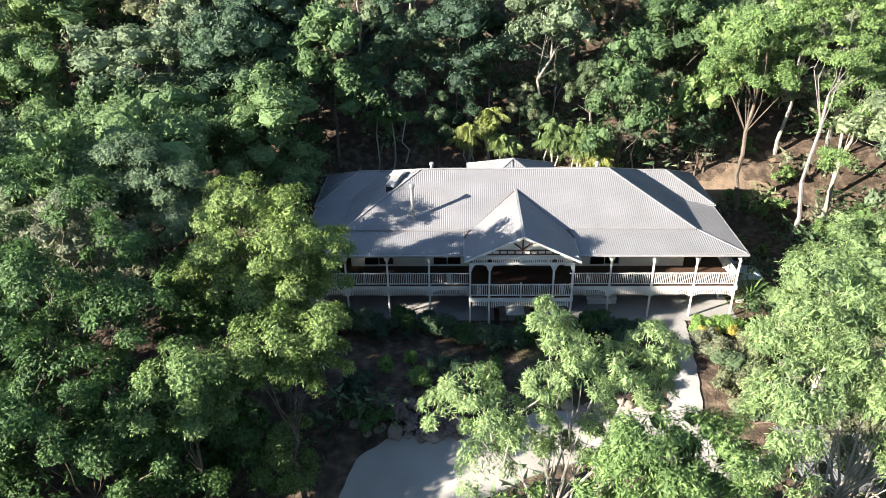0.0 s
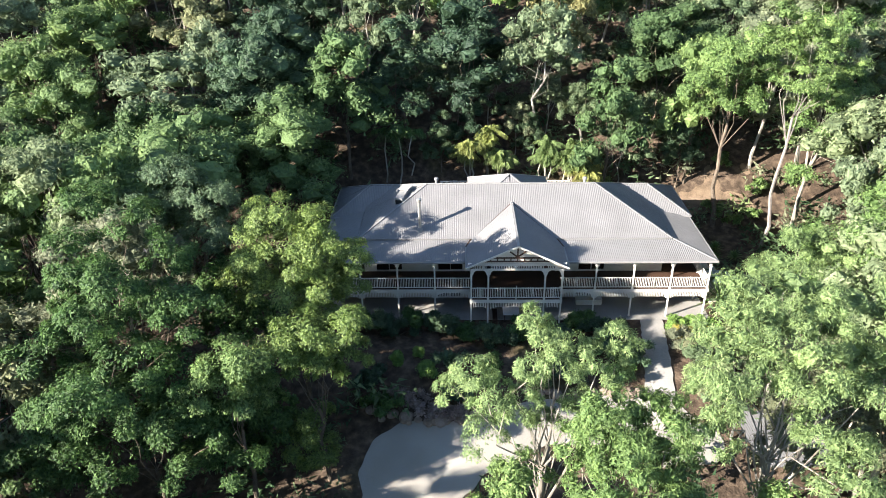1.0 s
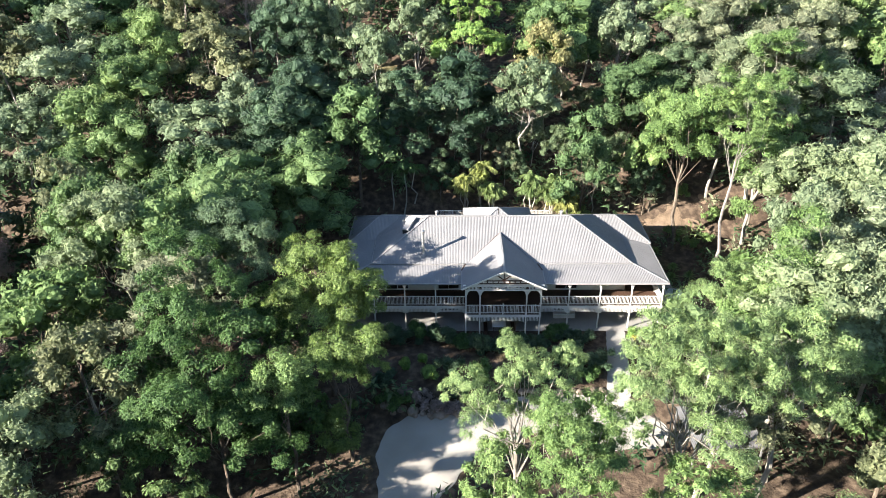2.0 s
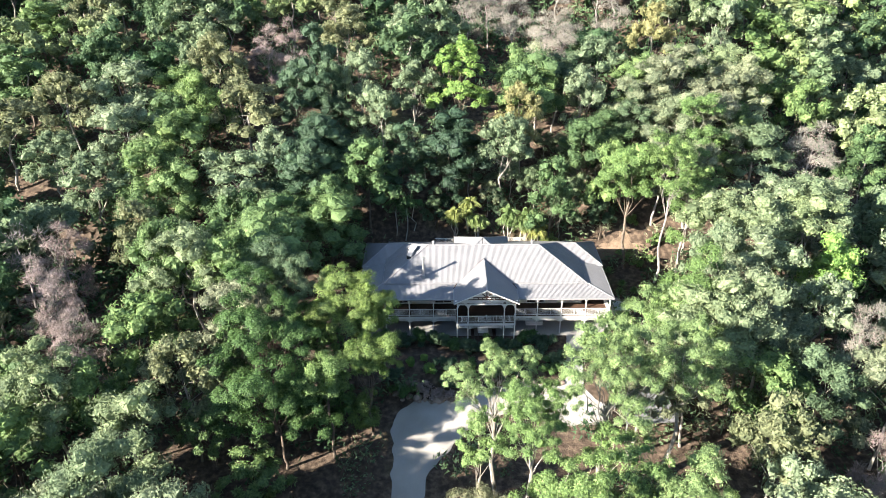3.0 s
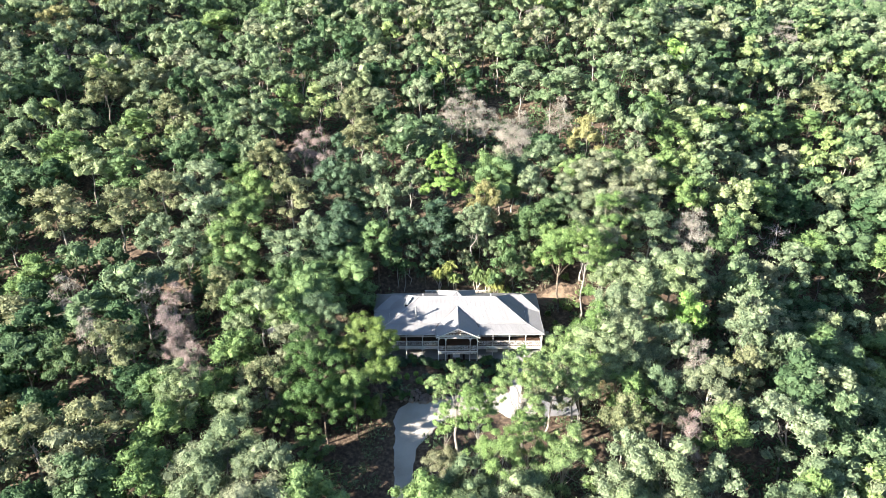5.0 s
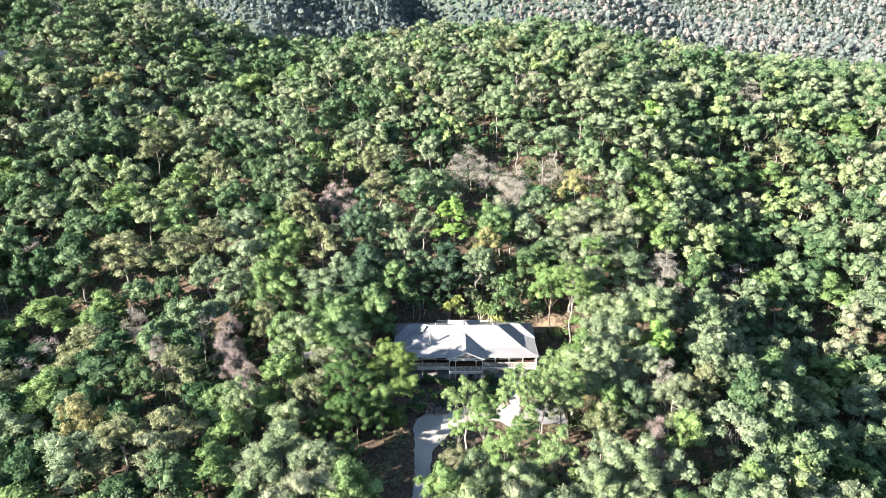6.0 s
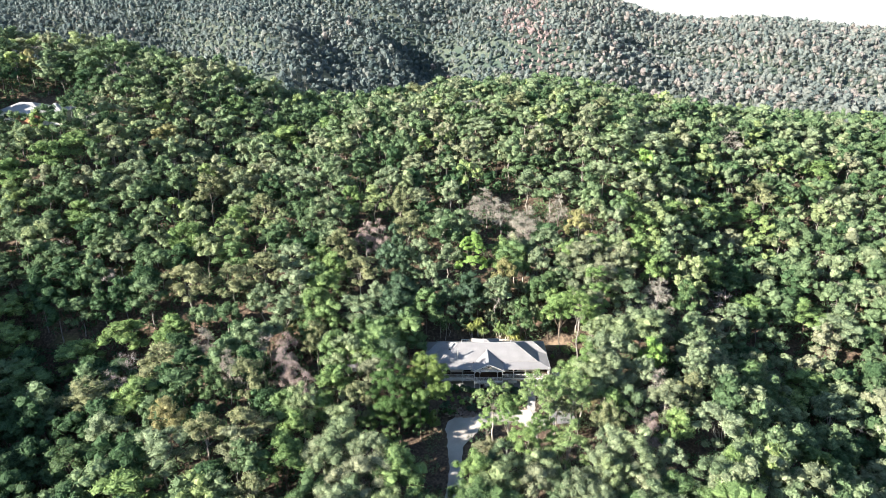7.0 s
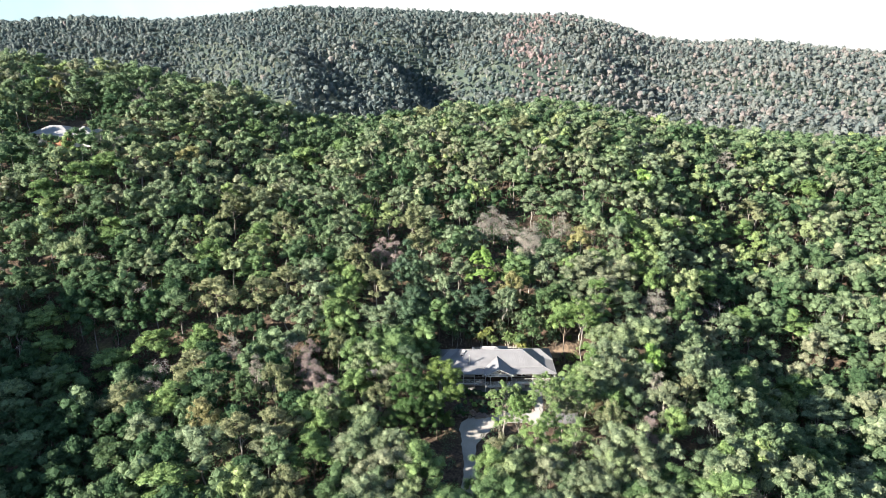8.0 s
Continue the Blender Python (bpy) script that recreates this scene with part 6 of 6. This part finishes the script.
def palm(label, x, y, stems, tall, mat, seed, frond_len=2.0, group=""):
    q = np.random.default_rng(seed)
    t = tagged(empty("palm", (x, y, hz(x, y))), label, "palm", group)
    V, F, n = [], [], 0
    for k in range(stems):
        a = 2.4 * k
        top = np.array([math.cos(a) * (0.3 + 0.25 * k * 0.4), math.sin(a) * (0.3 + 0.1 * k), tall * (0.6 + 0.4 * q.random())])
        p = limb_points((top[0] * 0.3, top[1] * 0.3, -0.3), top, 0, q, 3)
        bm = bmesh.new()
        tube(bm, [Vector(w) for w in p], [0.09, 0.08, 0.07, 0.06], 7)
        part("stem", bm, M_BARK, t)
        for j in range(15):
            v, f = frond(0.55 + 0.85 * q.random(), frond_len * (0.8 + 0.4 * q.random()), 0.55 + 0.4 * q.random(), a + j * 2.4, q)
            V.append(v + top)
            F.append(f + n)
            n += len(v)
    o = new("fronds", array_mesh("fronds", np.concatenate(V), np.concatenate(F), mat))
    o.parent = t


for k, (x, y, st, tall) in enumerate(((6.6, 17.4, 7, 5.6), (8.2, 17.0, 5, 4.0), (4.2, 18.2, 4, 5.4), (0.0, 18.4, 5, 4.4), (-3.4, 18.6, 4, 4.8), (-1.4, 19.6, 3, 5.4), (9.6, 16.8, 4, 2.4))):
    palm("clump of yellow-green cane palms behind the house", x, y, st, tall, M_PALM, 300 + k, 1.9, "palms behind the house")
for k, (x, y) in enumerate(((-10.6, 18.4), (-11.9, 19.2), (-9.4, 19.8))):
    palm("dark palm with a pale trunk behind the house", x, y, 1, 6.0, M_DARKG, 320 + k, 2.2, "palms behind the house")


def spiky(label, x, y, size, mat, seed):
    q = np.random.default_rng(seed)
    t = tagged(empty("cordyline", (x, y, hz(x, y))), label, "plant", "spiky garden plants")
    bm = bmesh.new()
    tube(bm, [(0, 0, -0.1), (0.03, 0, size * 0.5)], [0.06, 0.05], 7)
    part("stem", bm, M_BROWNBARK, t)
    V, F = [], []
    for j in range(70):
        a, e = 2.4 * j, 1.35 - 1.5 * j / 70
        d = np.array([math.cos(a) * math.cos(e), math.sin(a) * math.cos(e), math.sin(e)])
        s = np.array([-math.sin(a), math.cos(a), 0]) * 0.045
        o = np.array([0, 0, size * 0.5])
        m, tip = o + d * size * 0.55, o + d * size + np.array([0, 0, -0.22 * size])
        b = len(V)
        V += [o - s * 0.5, o + s * 0.5, m + s, m - s, tip]
        F += [(b, b + 1, b + 2), (b, b + 2, b + 3), (b + 3, b + 2, b + 4)]
    o = new("foliage", array_mesh("foliage", np.array(V), np.array(F), mat))
    o.parent = t


for k, (x, y, sz) in enumerate(((16.5, 0.6, 2.3), (17.9, 2.0, 1.4), (18.6, 8.4, 1.0), (19.4, 10.6, 0.9), (20.6, 8.8, 0.9), (18.2, 13.6, 1.0), (-16.6, 14.8, 1.2), (-17.6, 13.8, 1.0))):
    spiky("spiky green strap-leaved plant beside the house", x, y, sz, M_LIMEG, 340 + k)

ROCKS = []
for k in range(4):
    bm = bmesh.new()
    bmesh.ops.create_icosphere(bm, subdivisions=2, radius=0.4)
    for v in bm.verts:
        v.co *= 1 + 0.35 * noise.noise(v.co * 2.2 + Vector((7 * k, 0, 0)))
        v.co.z *= 0.7
    me = bpy.data.meshes.new("rock")
    bm.to_mesh(me)
    bm.free()
    me.materials.append(M_STONE)
    ROCKS.append(me)
q = np.random.default_rng(9)


def rock(x, y, s):
    o = tagged(new("rock", ROCKS[int(q.integers(4))]), "brown weathered garden rock edging the drive", "rock", "garden edging rocks")
    o.location = (x, y, hz(x, y) + 0.12 * s)
    o.rotation_euler.z = 6.28 * q.random()
    o.scale = (s, s, s)


for k in range(22):
    t = k / 21
    rock(-10.4 + 8.4 * t + 0.15 * q.normal(), -9.9 - 0.9 * math.sin(math.pi * t) + 0.2 * q.normal(), 0.6 + 0.7 * q.random())
for k in range(14):
    t = k / 13
    rock(0.2 + 8.0 * t + 0.1 * q.normal(), -8.3 - 0.35 * math.sin(math.pi * t) + 0.2 * q.normal(), 0.6 + 0.6 * q.random())

# stepped planter walls beside the house
for k in range(3):
    z = hz(16.6 + 0.7 * k, 4.5)
    w = tagged(part("planter_wall", boxed(16.2 + 0.75 * k, 16.75 + 0.75 * k, 1.8 + 0.6 * k, 7.2, z - 0.3, z + 1.3 - 0.4 * k, bevel=0.04), M_BEIGE), "stepped beige masonry planter wall beside the house", "wall", "planter walls")


# a plastic sheet thrown over the planter
bm = bmesh.new()
ni, nj = 14, 10
zb = hz(17.6, 4.4) + 1.0
folds = [[bm.verts.new((16.5 + 2.2 * i / ni, 3.4 + 1.9 * j / nj, zb + 0.45 * (1 - (2 * i / ni - 1) ** 4) * (1 - (2 * j / nj - 1) ** 4) + 0.09 * noise.noise(Vector((i * 0.6, j * 0.6, 4))))) for j in range(nj + 1)] for i in range(ni + 1)]
for i in range(ni):
    for j in range(nj):
        bm.faces.new((folds[i][j], folds[i + 1][j], folds[i + 1][j + 1], folds[i][j + 1]))
made = bmesh.ops.solidify(bm, geom=bm.faces[:], thickness=0.03)
tagged(part("plastic_sheet", bm, M_COVER), "crumpled pale blue-white plastic sheet over a planter wall", "tarpaulin")


def shed(label, x, y, w, d, hgt, turn, name="carport"):
    """An open lean-to under a corrugated roof."""
    z = min(hz(x + a * w / 2, y + b * d / 2) for a in (-1, 1) for b in (-1, 1))
    s = tagged(empty(name, (x, y, z)), label, name)
    s.rotation_euler.z = turn
    for a in (-1, 1):
        for b in (-1, 1):
            part("post", boxed(a * (w / 2 - 0.2) - 0.06, a * (w / 2 - 0.2) + 0.06, b * (d / 2 - 0.2) - 0.06, b * (d / 2 - 0.2) + 0.06, -0.3, hgt + 0.1 * b), M_STEEL, s)
    for b in (-1, 1):
        part("rafter_beam", boxed(-w / 2 + 0.1, w / 2 - 0.1, b * (d / 2 - 0.2) - 0.05, b * (d / 2 - 0.2) + 0.05, hgt + 0.1 * b, hgt + 0.1 * b + 0.16), M_STEEL, s)
    corrugated([(-w / 2, -d / 2), (w / 2, -d / 2), (w / 2, d / 2), (-w / 2, d / 2)], lambda px, py: hgt + 0.22 + 0.2 * py / d, 1, s)
    return s


shed("grey corrugated carport roof below the gum trees", 16.3, -14.0, 5.6, 4.6, 2.5, 0.05)
shed("small grey corrugated shed roof among the trees", -33.0, 6.0, 5.0, 4.0, 2.6, 0.25)

# the neighbour's house across the gully
nx0, ny0 = FARHOUSE
nz = hz(nx0, ny0)
far = tagged(empty("distant_house", (nx0, ny0, nz - 0.4)), "distant low house with pale metal hip roofs among trees", "house")
for x0, x1, y0, y1, top, mat in ((-11, 2, -4, 5, 3.0, M_CREAM), (2, 10, -6, 3, 3.0, M_CREAM), (-4, 3, -7.5, -4, 2.6, M_TERRA)):
    holes = [(x0 + 1.2 + 2.6 * k, x0 + 2.8 + 2.6 * k, 0.9, 2.2) for k in range(int((x1 - x0 - 2) / 2.6))]
    part("wall", pierced(0, y0, 0.2, x0, x1, -1.2, top, holes), mat, far)
    for a, b, c, e in holes:
        pane = part("window", boxed(a, b, y0 + 0.08, y0 + 0.1, c, e), M_GLASS, far)
    part("wall", boxed(x0, x1, y1 - 0.2, y1, -1.2, top), mat, far)
    for xx in (x0, x1 - 0.2):
        part("wall", boxed(xx, xx + 0.2, y0 + 0.2, y1 - 0.2, -1.2, top), mat, far)
    e, ym = 0.6, (y0 + y1) / 2
    rz = lambda v: top + 0.42 * v
    half = (y1 - y0) / 2 + e
    for sgn in (-1, 1):
        ys = ym + sgn * half
        corrugated([(x0 - e, ys), (x1 + e, ys), (x1 + e - half, ym), (x0 - e + half, ym)], lambda px, py: rz(half - abs(py - ym)), 1, far, pitch=0.5, mat=M_FLASH)
    for xs, sgn in ((x0 - e, 1), (x1 + e, -1)):
        corrugated([(xs, ym - half), (xs, ym + half), (xs + sgn * half, ym)], lambda px, py: rz(abs(px - xs)), 0, far, pitch=0.5, mat=M_FLASH)

far.scale = (1.15, 1.15, 1.15)

# power line on the far slope
pole_ends = ((-203.0, 150.0, 61.0), (-152.0, 150.0, 55.5))
for x, y, top in pole_ends:
    z = hz(x, y)
    p = tagged(empty("power_pole", (x, y, z)), "grey timber power pole standing above the trees", "pole", "power poles")
    part("shaft", tube(bmesh.new(), [(0, 0, -0.5), (0, 0, top - z)], [0.2, 0.13], 8), M_BARK, p)
    part("crossarm", boxed(-0.08, 0.08, -1.1, 1.1, top - z - 0.5, top - z - 0.35), M_BARK, p)
line = tagged(empty("power_line"), "thin dark overhead power cables above the trees", "cable")
for o, dz in ((-0.9, 0.0), (0.0, 0.1), (0.9, 0.0), (0.0, -1.6)):
    (ax, ay, az), (bx, by, bz) = pole_ends
    pts = [(ax + (bx - ax) * t, ay + o + (by - ay) * t, az + (bz - az) * t - 0.3 + dz - 4 * 1.6 * t * (1 - t)) for t in np.linspace(0, 1, 13)]
    part("cable", tube(bmesh.new(), pts, [0.045] * 13, 5), M_STEEL, line)
